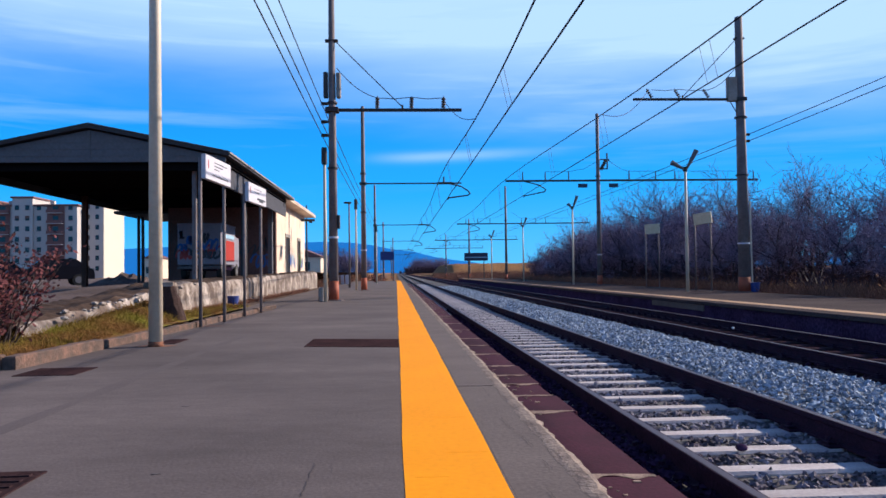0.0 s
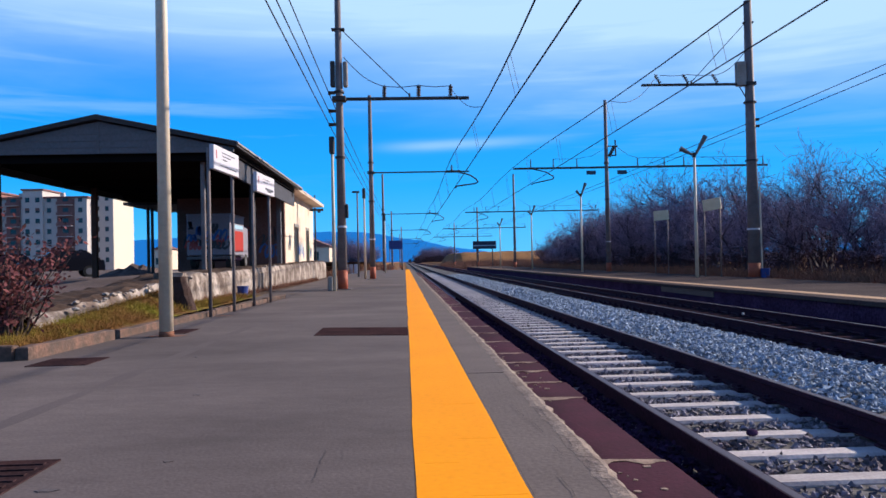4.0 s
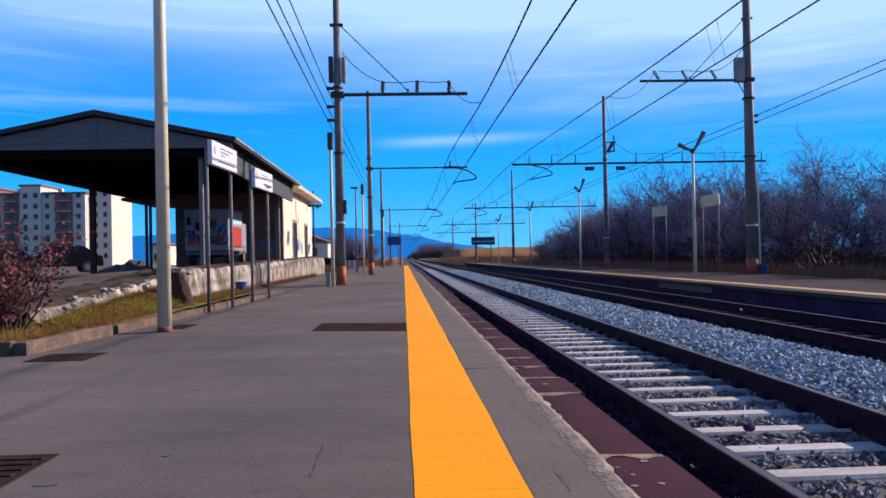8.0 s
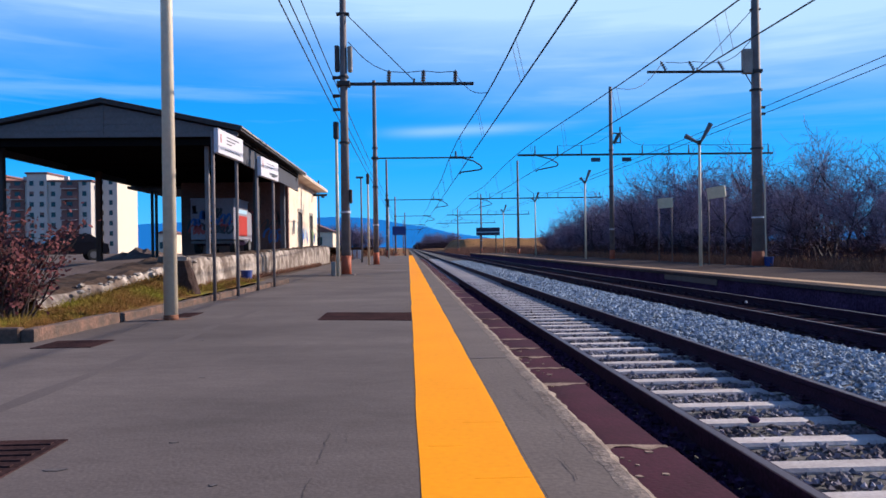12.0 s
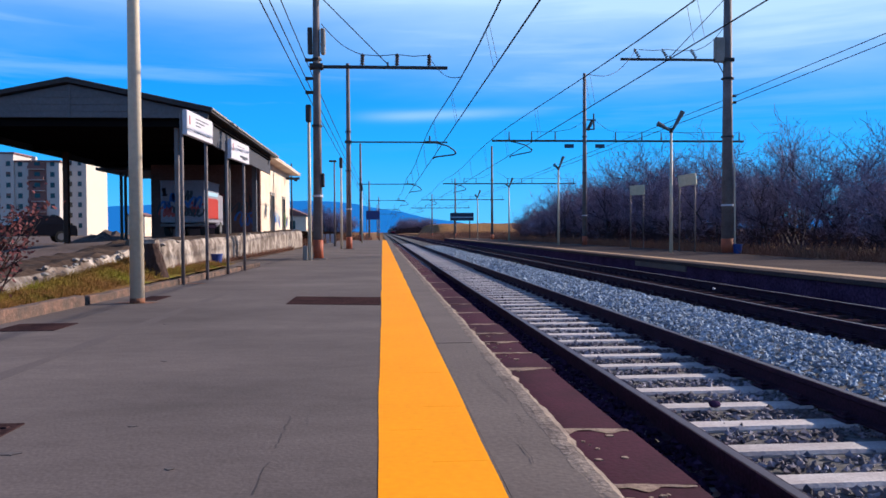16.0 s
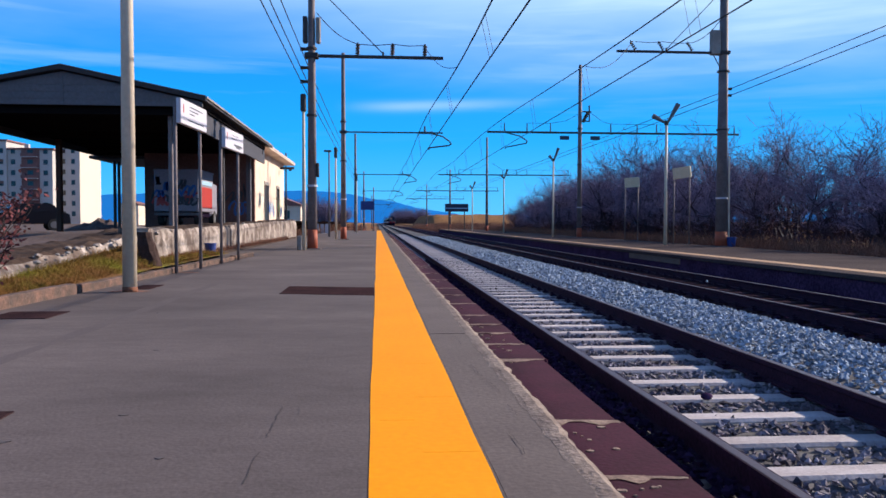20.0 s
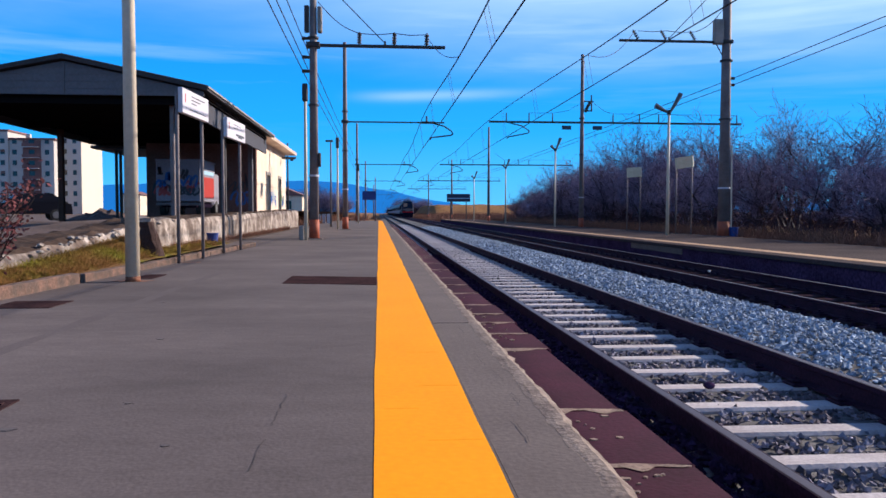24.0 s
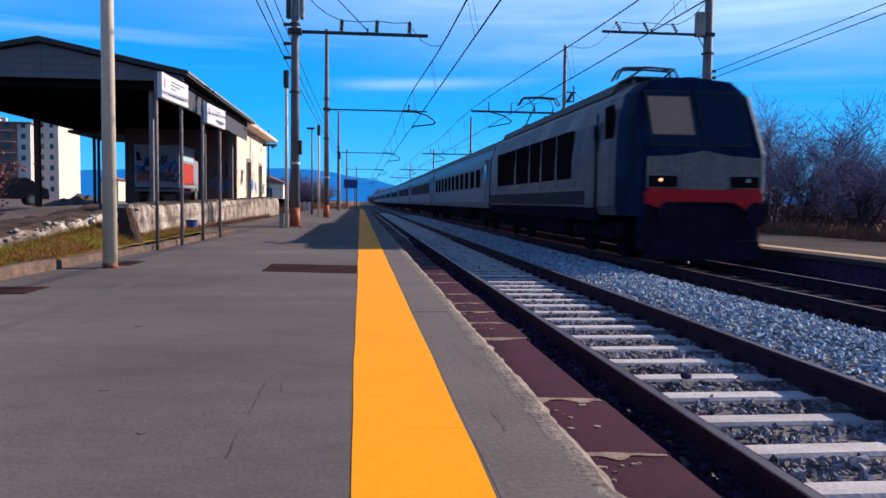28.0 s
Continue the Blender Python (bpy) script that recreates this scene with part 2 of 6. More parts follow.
M_DARKSLEEPER = mat("grimy_sleeper", (0.075, 0.045, 0.058), 0.95, var=0.25, scale=4, fine=35, bump=0.3, second=(0.03, 0.02, 0.022), spec=0.0)
M_RUST = mat("rusted_steel", (0.10, 0.035, 0.022), 0.8, 0.2, var=0.25, scale=4, fine=30, bump=0.15)
M_RAIL = mat("rusty_rail", (0.040, 0.015, 0.036), 0.8, 0.0, var=0.3, scale=5, fine=40, bump=0.15, second=(0.022, 0.010, 0.024), spec=0.1)
M_RAILTOP = mat("worn_rail_head", (0.085, 0.065, 0.085), 0.5, 0.3, var=0.15, scale=6, fine=50, bump=0.05)
M_CONCRETE = mat("grey_concrete", (0.30, 0.28, 0.27), 0.9, var=0.2, scale=2, fine=30, bump=0.3, second=(0.2, 0.18, 0.17), rnd=0.1)
M_POLEPAINT = mat("cream_pole_paint", (0.62, 0.53, 0.43), 0.55, var=0.08, scale=2, fine=20, bump=0.05, second=(0.52, 0.44, 0.35))
M_MAST = mat("galvanised_mast", (0.205, 0.18, 0.19), 0.7, 0.15, var=0.18, scale=2.5, fine=25, bump=0.1, second=(0.13, 0.105, 0.11), spec=0.3)
M_ORANGE = mat("red_oxide_paint", (0.42, 0.085, 0.035), 0.7, var=0.2, scale=6, fine=40, bump=0.1, second=(0.28, 0.06, 0.03))
M_DARKSTEEL = mat("dark_steel", (0.045, 0.042, 0.048), 0.7, 0.0, var=0.2, scale=4, fine=30, bump=0.08, spec=0.3)
M_WIRE = mat("copper_wire", (0.022, 0.02, 0.024), 0.7, 0.0, var=0.1, bump=0, spec=0.2)
M_CERAMIC = mat("brown_insulator", (0.05, 0.03, 0.025), 0.3, var=0.1, bump=0)
M_ROOF = mat("roof_sheet", (0.035, 0.03, 0.035), 0.7, 0.2, var=0.2, scale=1, fine=12, bump=0.1)
M_GABLE = mat("gable_sheet", (0.125, 0.125, 0.145), 0.75, 0.0, var=0.12, scale=1.5, fine=15, bump=0.05, rnd=0.06, spec=0.3)
# near-black, with the deep shade under the roof painted into it
M_SOFFIT = mat("shade_black_soffit", (0.010, 0.009, 0.010), 0.95, var=0.2, bump=0.1, spec=0.0)
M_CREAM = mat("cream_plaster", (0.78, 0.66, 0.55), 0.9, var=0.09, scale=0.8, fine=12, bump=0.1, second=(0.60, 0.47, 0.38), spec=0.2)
# darker than the cream walls: the front wall's shade is put into this colour
M_OCHRE = mat("shade_darkened_plaster", (0.19, 0.11, 0.10), 0.9, var=0.15, scale=1.0, fine=12, bump=0.1, second=(0.12, 0.068, 0.065), spec=0.02)
M_STONE = mat("whitewashed_stone", (0.44, 0.38, 0.345), 0.92, var=0.35, scale=2.9, fine=18, bump=0.6, second=(0.10, 0.07, 0.058), amount=0.8)
M_KERB = mat("kerb_stone", (0.155, 0.082, 0.060), 0.92, var=0.3, scale=5.0, fine=30, bump=0.5, second=(0.06, 0.040, 0.034), amount=0.7, rnd=0.14)
M_GRASS = mat("short_grass", (0.150, 0.152, 0.018), 0.9, var=0.35, scale=1.3, fine=25, bump=0.5, second=(0.150, 0.076, 0.026), amount=0.85, island=0.35, spec=0.1)
M_DRYGRASS = mat("dry_weeds", (0.23, 0.095, 0.06), 0.95, var=0.35, scale=0.8, fine=10, bump=0.3, second=(0.13, 0.058, 0.040), island=0.35)
M_BARK = mat("bare_twigs", (0.20, 0.165, 0.27), 0.9, var=0.2, bump=0, island=0.5, spec=0.2)
M_VANRED = mat("faded_red_van_paint", (0.36, 0.035, 0.03), 0.6, var=0.12, scale=2, fine=15, bump=0.02, spec=0.2)
# white paint greyed down to carry the shade under the shed roof
M_VANWHITE = mat("shade_dulled_van_white", (0.24, 0.23, 0.285), 0.6, var=0.1, scale=2, fine=15, bump=0.02, spec=0.2)
M_TRUNK = mat("bark", (0.034, 0.024, 0.042), 0.95, var=0.3, scale=4, fine=30, bump=0.5)
M_BRAMBLE = mat("dark_bramble", (0.070, 0.048, 0.062), 0.95, var=0.3, bump=0, island=0.5, spec=0.0)
M_RUSSET = mat("russet_leaf", (0.13, 0.040, 0.044), 0.8, var=0.2, bump=0, island=0.5, spec=0.2)
M_SIGNWHITE = mat("white_sign_panel", (0.52, 0.51, 0.58), 0.6, var=0.05, scale=3, fine=20, bump=0, spec=0.3)
M_SIGNBACK = mat("weathered_sign_back", (0.62, 0.54, 0.40), 0.7, var=0.1, scale=4, fine=20, bump=0.05, second=(0.50, 0.42, 0.30))
M_INK = mat("sign_ink", (0.04, 0.045, 0.06), 0.6, var=0.05, bump=0)
M_INKRED = mat("sign_red", (0.35, 0.05, 0.05), 0.6, var=0.05, bump=0)
M_BLUE = mat("blue_plastic", (0.010, 0.035, 0.20), 0.5, var=0.1, bump=0.05)
M_NAVY = mat("navy_display", (0.01, 0.018, 0.06), 0.35, var=0.1, bump=0)
M_HATCH = mat("rusty_plate", (0.062, 0.034, 0.036), 0.85, 0.0, var=0.3, scale=3, fine=45, bump=0.2, second=(0.034, 0.021, 0.024), spec=0.0)
M_SCREEN = mat("navy_windscreen", (0.008, 0.018, 0.050), 0.35, var=0.3, scale=1.5, bump=0, spec=0.12)
M_STRIP = mat("darker_asphalt_strip", (0.088, 0.072, 0.076), 0.95, var=0.15, scale=2.0, fine=50, bump=0.1, second=(0.105, 0.086, 0.089), spec=0.2)
M_GLASS = mat("dark_glass", (0.012, 0.015, 0.02), 0.08, var=0.05, bump=0)
# distance haze is given to the hills as a blue glow of their own
M_HILL = mat("haze_glow_hill", (0.004, 0.03, 0.09), 1.0, var=0.08, scale=0.004, fine=0.03, bump=0, second=(0.003, 0.025, 0.08), spec=0.0)
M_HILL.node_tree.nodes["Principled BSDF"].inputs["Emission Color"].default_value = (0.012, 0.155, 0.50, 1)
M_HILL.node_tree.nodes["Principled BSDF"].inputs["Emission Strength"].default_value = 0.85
M_APT = mat("apartment_plaster", (0.52, 0.48, 0.47), 0.9, var=0.05, scale=0.2, fine=4, bump=0.03, second=(0.44, 0.41, 0.40), spec=0.2)
# sunny copy of the plaster: sunlight put in as a warmer, brighter colour
M_SUNSIDE = mat("sunlit_side_plaster", (0.55, 0.50, 0.43), 0.9, var=0.04, scale=0.2, fine=4, bump=0.03)
M_APTRED = mat("apartment_red_band", (0.20, 0.095, 0.09), 0.9, var=0.1, scale=0.3, fine=4, bump=0.03)
M_CAR = mat("black_car_paint", (0.008, 0.008, 0.014), 0.4, var=0.05, bump=0, spec=0.12)
M_CARGLASS = mat("tinted_car_glass", (0.014, 0.014, 0.022), 0.25, var=0.05, bump=0, spec=0.15)
M_RUBBER = mat("rubber", (0.015, 0.015, 0.016), 0.85, var=0.1, bump=0)
M_LOCO = mat("grey_loco_paint", (0.115, 0.096, 0.112), 0.55, var=0.3, scale=0.7, fine=9, bump=0.03, second=(0.034, 0.030, 0.060), amount=0.9, spec=0.3)
streaks(M_LOCO, 1.6, (1.0, 1.6, 0.35), 0.55, 1.2)
M_LOCOPALE = mat("pale_grey_front_paint", (0.088, 0.078, 0.092), 0.6, var=0.25, scale=2.0, fine=14, bump=0.03, second=(0.165, 0.13, 0.125), spec=0.25)
M_LOCOLOW = mat("grimy_blue_grey_paint", (0.030, 0.024, 0.038), 0.7, var=0.2, scale=1.5, fine=12, bump=0.03, second=(0.018, 0.016, 0.022), spec=0.05)
M_LOCOBLUE = mat("blue_loco_paint", (0.008, 0.028, 0.085), 0.7, var=0.2, scale=1.4, fine=12, bump=0.02, second=(0.005, 0.009, 0.030), amount=0.7, spec=0.03)
M_LOCORED = mat("red_loco_paint", (0.50, 0.004, 0.010), 0.55, var=0.12, scale=2, fine=12, bump=0.02, spec=0.2)
M_UNDER = mat("bogie_grime", (0.018, 0.012, 0.026), 0.95, 0.0, var=0.3, scale=3, fine=20, bump=0.1, spec=0.0)
M_COACH = mat("grey_coach_paint", (0.070, 0.064, 0.125), 0.4, var=0.16, scale=0.6, fine=8, bump=0.02, second=(0.045, 0.042, 0.085), amount=0.7, spec=0.2)
M_COACHBLUE = mat("dark_coach_band", (0.028, 0.026, 0.060), 0.5, var=0.12, scale=0.8, fine=8, bump=0.02, second=(0.045, 0.022, 0.03), spec=0.3)
M_BLIND = mat("sun_blind", (0.36, 0.19, 0.125), 0.8, var=0.08, bump=0)
M_VOID = mat("dark_engine_room_opening", (0.014, 0.009, 0.013), 0.9, var=0.4, scale=1.2, bump=0, spec=0.0)
M_LAMPDIM = mat("unlit_lamp_glass", (0.35, 0.33, 0.25), 0.2, var=0.05, bump=0)
M_INKBLUE = mat("blue_spray_paint", (0.03, 0.12, 0.40), 0.6, var=0.15, bump=0)
M_INKGREEN = mat("green_spray_paint", (0.16, 0.32, 0.08), 0.6, var=0.15, bump=0)
M_PALEBLUE = mat("pale_blue_paint", (0.30, 0.48, 0.66), 0.6, var=0.1, bump=0)
M_CARGREY = mat("dark_grey_car_paint", (0.03, 0.03, 0.035), 0.3, var=0.05, bump=0, spec=0.05)
M_SHRUBSTEM = mat("shrub_stem", (0.05, 0.03, 0.03), 0.9, var=0.2, bump=0)
M_RUSTBARK = mat("red_brown_bark", (0.045, 0.020, 0.017), 0.95, var=0.3, scale=6, fine=25, bump=0.5)
M_CRACK = mat("crack_dirt", (0.060, 0.048, 0.050), 0.95, var=0.2, bump=0)
M_STAIN = mat("oil_stain", (0.085, 0.07, 0.075), 0.85, var=0.15, scale=6, bump=0.2)
M_RUSTSTAIN = mat("rust_stain", (0.24, 0.095, 0.055), 0.9, var=0.3, scale=8, bump=0.2)
M_HEADLIGHT = glow("headlight", (1.0, 0.42, 0.20), 1.6)


# ---- shape helpers ----
def thing(name, label, category, at=(0, 0, 0), group="", kind=""):
    return tagged(place(new(name), at), label, category, group, kind)


def place(ob, at):
    ob.matrix_basis = at if isinstance(at, Matrix) else Matrix.Translation(at)
    return ob


def mesh_of(bm, name, material, smooth=False):
    me = bpy.data.meshes.new(name)
    bm.to_mesh(me)
    bm.free()
    for m in material if isinstance(material, (list, tuple)) else (material,):
        me.materials.append(m)
    if smooth:
        me.polygons.foreach_set("use_smooth", [True] * len(me.polygons))
    return me


def part(name, bm, material, parent=None, label="", at=None, smooth=False):
    ob = new(name, bm if isinstance(bm, bpy.types.Mesh) else mesh_of(bm, name, material, smooth))
    ob.parent = parent
    if at is not None:
        place(ob, at)
    return tagged(ob, label)


def box(x0, x1, y0, y1, z0, z1, bevel=0.0, bm=None):
    bm = bm or bmesh.new()
    m = Matrix.Translation(((x0 + x1) / 2, (y0 + y1) / 2, (z0 + z1) / 2)) @ Matrix.Diagonal((abs(x1 - x0), abs(y1 - y0), abs(z1 - z0), 1))
    made = bmesh.ops.create_cube(bm, size=1, matrix=m)
    if bevel:
        edges = {e for v in made["verts"] for e in v.link_edges}
        bmesh.ops.bevel(bm, geom=list(edges), offset=bevel, segments=1, affect="EDGES")
    return bm


def tube(a, b, r0, r1=None, sides=10, bm=None, caps=True):
    """A round bar from a to b."""
    bm = bm or bmesh.new()
    a, b = Vector(a), Vector(b)
    d = b - a
    m = Matrix.Translation((a + b) / 2) @ d.to_track_quat("Z", "Y").to_matrix().to_4x4()
    bmesh.ops.create_cone(bm, cap_ends=caps, segments=sides, radius1=r0, radius2=r0 if r1 is None else r1, depth=d.length, matrix=m)
    return bm


def prism(outline, x0, x1, axis="x", bm=None):
    """An outline of two coordinates, drawn out from x0 to x1 along the axis."""
    bm = bm or bmesh.new()

    def at(u, v, w):
        return {"x": (w, u, v), "y": (u, w, v), "z": (u, v, w)}[axis]

    a = [bm.verts.new(at(u, v, x0)) for u, v in outline]
    b = [bm.verts.new(at(u, v, x1)) for u, v in outline]
    bm.faces.new(a)
    bm.faces.new(b[::-1])
    for i in range(len(a)):
        j = (i + 1) % len(a)
        bm.faces.new((a[j], a[i], b[i], b[j]))
    bmesh.ops.recalc_face_normals(bm, faces=bm.faces)
    return bm


def sheet(xs, ys, height, bm=None):
    """A surface over a grid of x and y."""
    bm = bm or bmesh.new()
    rows = [[bm.verts.new((x, y, height(x, y))) for x in xs] for y in ys]
    for r, s in zip(rows, rows[1:]):
        for i in range(len(xs) - 1):
            bm.faces.new((r[i], r[i + 1], s[i + 1], s[i]))
    return bm


def steps(a, b, n):
    return [a + (b - a) * i / n for i in range(n + 1)]


def wire(points, r, bm=None, sides=5):
    for a, b in zip(points, points[1:]):
        bm = tube(a, b, r, sides=sides, bm=bm, caps=False)
    return bm


# ---- plan ----
T1, T2 = 2.63, 6.80              # the two tracks' centre lines
RAIL1, RAIL2 = -0.36, -0.38      # rail heads
FARP = -0.12                     # top of the far platform
CURVE_AT, RADIUS = 1500.0, 900.0 # from here on the line bends to the left


def bend(y):
    """How far the line has left its straight course at y."""
    return 0.0 if y < CURVE_AT else (y - CURVE_AT) ** 2 / (2 * RADIUS)


# ---- ground ----
def ground_height(x, y):
    if x < -14:
        return 0.08
    if x > 14:
        return -0.2
    return -0.75


def land(x, y):
    """Broad land level far from the line."""
    far = max(0.0, (abs(x) - 60) / 900) ** 1.2
    return ground_height(x, y) + far * 3.0


gx = [-1800, -1200, -800, -500, -300, -180, -110, -70, -45, -25, -14.3, -13.9, -8, -3, 2, 8, 13.9, 14.3, 20, 35, 60, 100, 180, 300, 500, 800, 1200, 1800]
gy = [-300, -150, -80, -40, -20, -10, 0, 10, 20, 30, 45, 60, 80, 110, 150, 200, 280, 400, 600, 900, 1400, 2200]
tagged(part("ground", sheet(gx, gy, land), M_FIELD), "dry winter fields and earth", "ground", kind="structure")

# yard of the goods shed, with the ramp that climbs to it
def yard_z(y):
    if y < 9.0:
        return 0.22
    if y < 16:
        return 0.22 + (y - 9.0) * 0.0557
    if y < 40:
        return 0.61 + (y - 16) * 0.012
    return 0.90


def yard_level(x, y):
    u = max(0.0, min(1.0, (-x - 5.5) / 7.5))
    return yard_z(y) + (min(yard_z(y), .27) - yard_z(y)) * u * u * (3 - 2 * u)


bm = sheet([-120, -60, -40, -25, -16, -14.5, -13, -11.5, -9, -6.5, -4.5], [7.6, 9, 11, 13, 16, 20, 26, 32, 40, 55, 75, 100, 150, 215], lambda x, y: yard_level(x, y) + 0.03 * noise.noise(Vector((x, y, 0)) * 0.4))
def smooth(u):
    u = max(0.0, min(1.0, u))
    return u * u * (3 - 2 * u)


def bank(x, y):
    """A low rise of dry grass beyond the far platform."""
    return -.9 + 4.3 * smooth((y - 225) / 25) * smooth((x - 14) / 4) * (1 - smooth((x - 44) / 5)) + .35 * noise.noise(Vector((x * .2, y * .08, 0)))


tagged(part("field_bank", sheet(steps(12, 50, 28), steps(200, 330, 24), bank), M_FIELD), "rise of dry golden grass beyond the platform", "bank", kind="structure")
tagged(part("yard", bm, M_YARD), "pale gravel yard and ramp of the goods shed", "yard", kind="structure")

# near platform
PLAT = thing("platform", "grey asphalt station platform with a yellow safety line", "platform", kind="structure")
bm = box(-3.0, 0.43, -16, 81, -0.8, 0.0)
box(-9, -2.998, -16, 7.3, -0.8, 0.0, bm=bm)
box(-3.62, -3.0, 7.3, 19.5, -0.8, 0.0, bm=bm)
box(-4.35, -2.998, 19.5, 81, -0.8, -0.004, bm=bm)
part("surface", bm, M_ASPHALT, PLAT)
bm = sheet([0.02, 0.12, 0.22, 0.32, 0.42], steps(-16, 81, 194), lambda x, y: 0.0022)
for v in bm.verts:
    if v.co.x < 0.03 or v.co.x > 0.41:
        v.co.x += 0.010 * noise.noise(Vector((v.co.x * 9, v.co.y * 0.9, 3)))
part("safety_line", bm, M_YELLOW, PLAT, "bright orange-yellow painted safety line")

r = random.Random(11)
y = -16.0
while y < 81:
    l = r.uniform(2.0, 3.6)
    part("edge_stone", box(.432, .755, y, min(81, y + l - .003), -.5, -.001 + r.uniform(-.002, .001)), M_EDGE, PLAT)
    y += l
part("edge_footing", box(.43, .74, -16, 81, -.8, -.1), M_CONCRETE, PLAT)
SLABS = thing("edge_slabs", "dark red painted concrete slabs between platform and track", "slabs", kind="structure")
joints = [-16, -14, -12, -10, -8, -6, -4, -1.5, .4, 1.4, 2.4, 3.40, 4.40, 6.45, 7.28, 8.03, 8.72, 9.6, 11.0, 12.3, 13.6, 15.6, 17.6]
while joints[-1] < 79:
    joints.append(joints[-1] + r.choice((2.05, 2.05, 1.5, .95)))
for y, y1 in zip(joints, joints[1:]):
    l = y1 - y
    part("slab", box(.745, 1.45 + r.uniform(-.03, .03), y, y + l - .015, -.5, -.33 + r.uniform(-.004, .003), .010), M_SLAB, SLABS)
    # mortar: a thin bowed line across the slab and crumbs spilled on its near side
    yj, bm, before = y + l - .025, bmesh.new(), None
    for k in range(29):
        u = k / 28
        x, c = .765 + .67 * u, yj + .035 * math.sin(u * math.pi) + .012 * noise.noise(Vector((u * 9, y, 1)))
        w = .040 * (.8 + .5 * noise.noise(Vector((u * 7, y * 2, 5)))) * (1 - .55 * u ** 3)
        spill = .20 * max(0.0, noise.noise(Vector((u * 5.5, y * 1.7, 9))) + .14) * (1 - .6 * u)
        now = [bm.verts.new((x, c - w - spill, -.3262)), bm.verts.new((x, c, -.3225)), bm.verts.new((x, c + w, -.3275))]
        if before:
            for q in (0, 1):
                bm.faces.new((before[q], now[q], now[q + 1], before[q + 1]))
        before = now
    part("mortar_joint", bm, M_MORTAR, SLABS)
    for k in range(9 if y < 9 else 3 if y < 14 else 0):
        cx, cy, size = r.uniform(.80, 1.3), yj - .10 - .5 * r.random() ** 2, r.uniform(.005, .026)
        pts = [(cx + size * 1.3 * math.cos(a) * r.uniform(.5, 1), cy + size * math.sin(a) * r.uniform(.5, 1)) for a in steps(0, 5.6, 9)]
        part("mortar_crumb", prism(pts, -.335, -.3245, "z"), M_MORTAR, SLABS)

bm = bmesh.new()
prev = None
for k in range(1460):
    yy = -16 + k * .04
    a0 = .722 + .022 * noise.noise(Vector((yy * 3, 0, 0))) + .016 * noise.noise(Vector((yy * 11, 2, 0)))
    a1 = .795 + .016 * noise.noise(Vector((yy * 1.3, 5, 0))) + .03 * noise.noise(Vector((yy * 9, 5, 0)))
    row = [bm.verts.new((a0 - .03, yy, -.002)), bm.verts.new((a0, yy, .0022)), bm.verts.new(((a0 + a1) / 2, yy, .0035 + .002 * noise.noise(Vector((yy * 12, 3, 0))))), bm.verts.new((a1, yy, -.02)), bm.verts.new((a1 - .015, yy, -.34))]
    if prev:
        for j in range(4):
            bm.faces.new((prev[j], prev[j + 1], row[j + 1], row[j]))
    prev = row
part("crumbled_edge", bm, M_LIP, PLAT, "crumbling pale concrete lip")
# far platform
FPLAT = thing("platform", "low far platform with a faded yellow line", "platform", kind="structure")
part("surface", box(9.1, 14.0, -16, 112, -0.8, FARP), M_FARASPHALT, FPLAT)
part("edge_coping", box(8.78, 9.102, -16, 112, FARP - 0.10, FARP + 0.002, 0.012), M_FARASPHALT, FPLAT)
part("edge_wall", box(8.86, 9.098, -16, 112, -0.8, FARP - 0.10), M_DARKBED, FPLAT)
part("access_panel", box(8.83, 8.88, 22.2, 26.8, FARP - .28, FARP - .1, .01), M_EDGE, FPLAT, "pale plate on the platform edge")
part("safety_line", box(9.33, 9.73, -16, 112, FARP - 0.02, FARP + 0.005), M_FADED, FPLAT, "worn yellow painted line")

# ---- track ----
def bed(x, y):
    x0 = x + bend(y)
    z = -0.56 if x0 < 1.6 else -0.585
    if 1.6 < x0 < 3.7:
        z = -0.556
    elif x0 < 5.35 and x0 >= 3.7:
        z = -0.49 + 0.05 * math.sin((x0 - 3.7) / 1.65 * math.pi)
    elif x0 >= 5.35:
        z = -0.60
    return z


def lane(xs, ys, height):
    bm = bmesh.new()
    rows = [[bm.verts.new((x - bend(y), y, height(x - bend(y), y))) for x in xs] for y in ys]
    for r, s in zip(rows, rows[1:]):
        for i in range(len(xs) - 1):
            bm.faces.new((r[i], r[i + 1], s[i + 1], s[i]))
    return bm


track_ys = steps(-16, 160, 44) + steps(180, 1500, 33)
tagged(part("ballast_bed", lane([0.5, 1.2, 1.6, 2.6, 3.6, 3.75, 4.0, 4.5, 5.0, 5.3], track_ys, bed), M_BED), "crushed stone under the near track", "ballast", kind="structure")
tagged(part("ballast_bed", lane([5.3, 5.6, 6.8, 8.0, 8.7, 9.5], track_ys, bed), M_DARKBED), "dark oily ballast under the far track", "ballast", kind="structure")


def rail_profile(x, z):
    return [(x - .036, z), (x + .036, z), (x + .036, z - .035), (x + .009, z - .05), (x + .009, z - .14), (x + .065, z - .155), (x + .065, z - .17),
            (x - .065, z - .17), (x - .065, z - .155), (x - .009, z - .14), (x - .009, z - .05), (x - .036, z - .035)]


def sweep(profile, ys):
    bm = bmesh.new()
    rings = [[bm.verts.new((x - bend(y), y, z)) for x, z in profile] for y in ys]
    for a, b in zip(rings, rings[1:]):
        for i in range(len(profile)):
            j = (i + 1) % len(profile)
            bm.faces.new((a[i], a[j], b[j], b[i]))
    bmesh.ops.recalc_face_normals(bm, faces=bm.faces)
    return bm


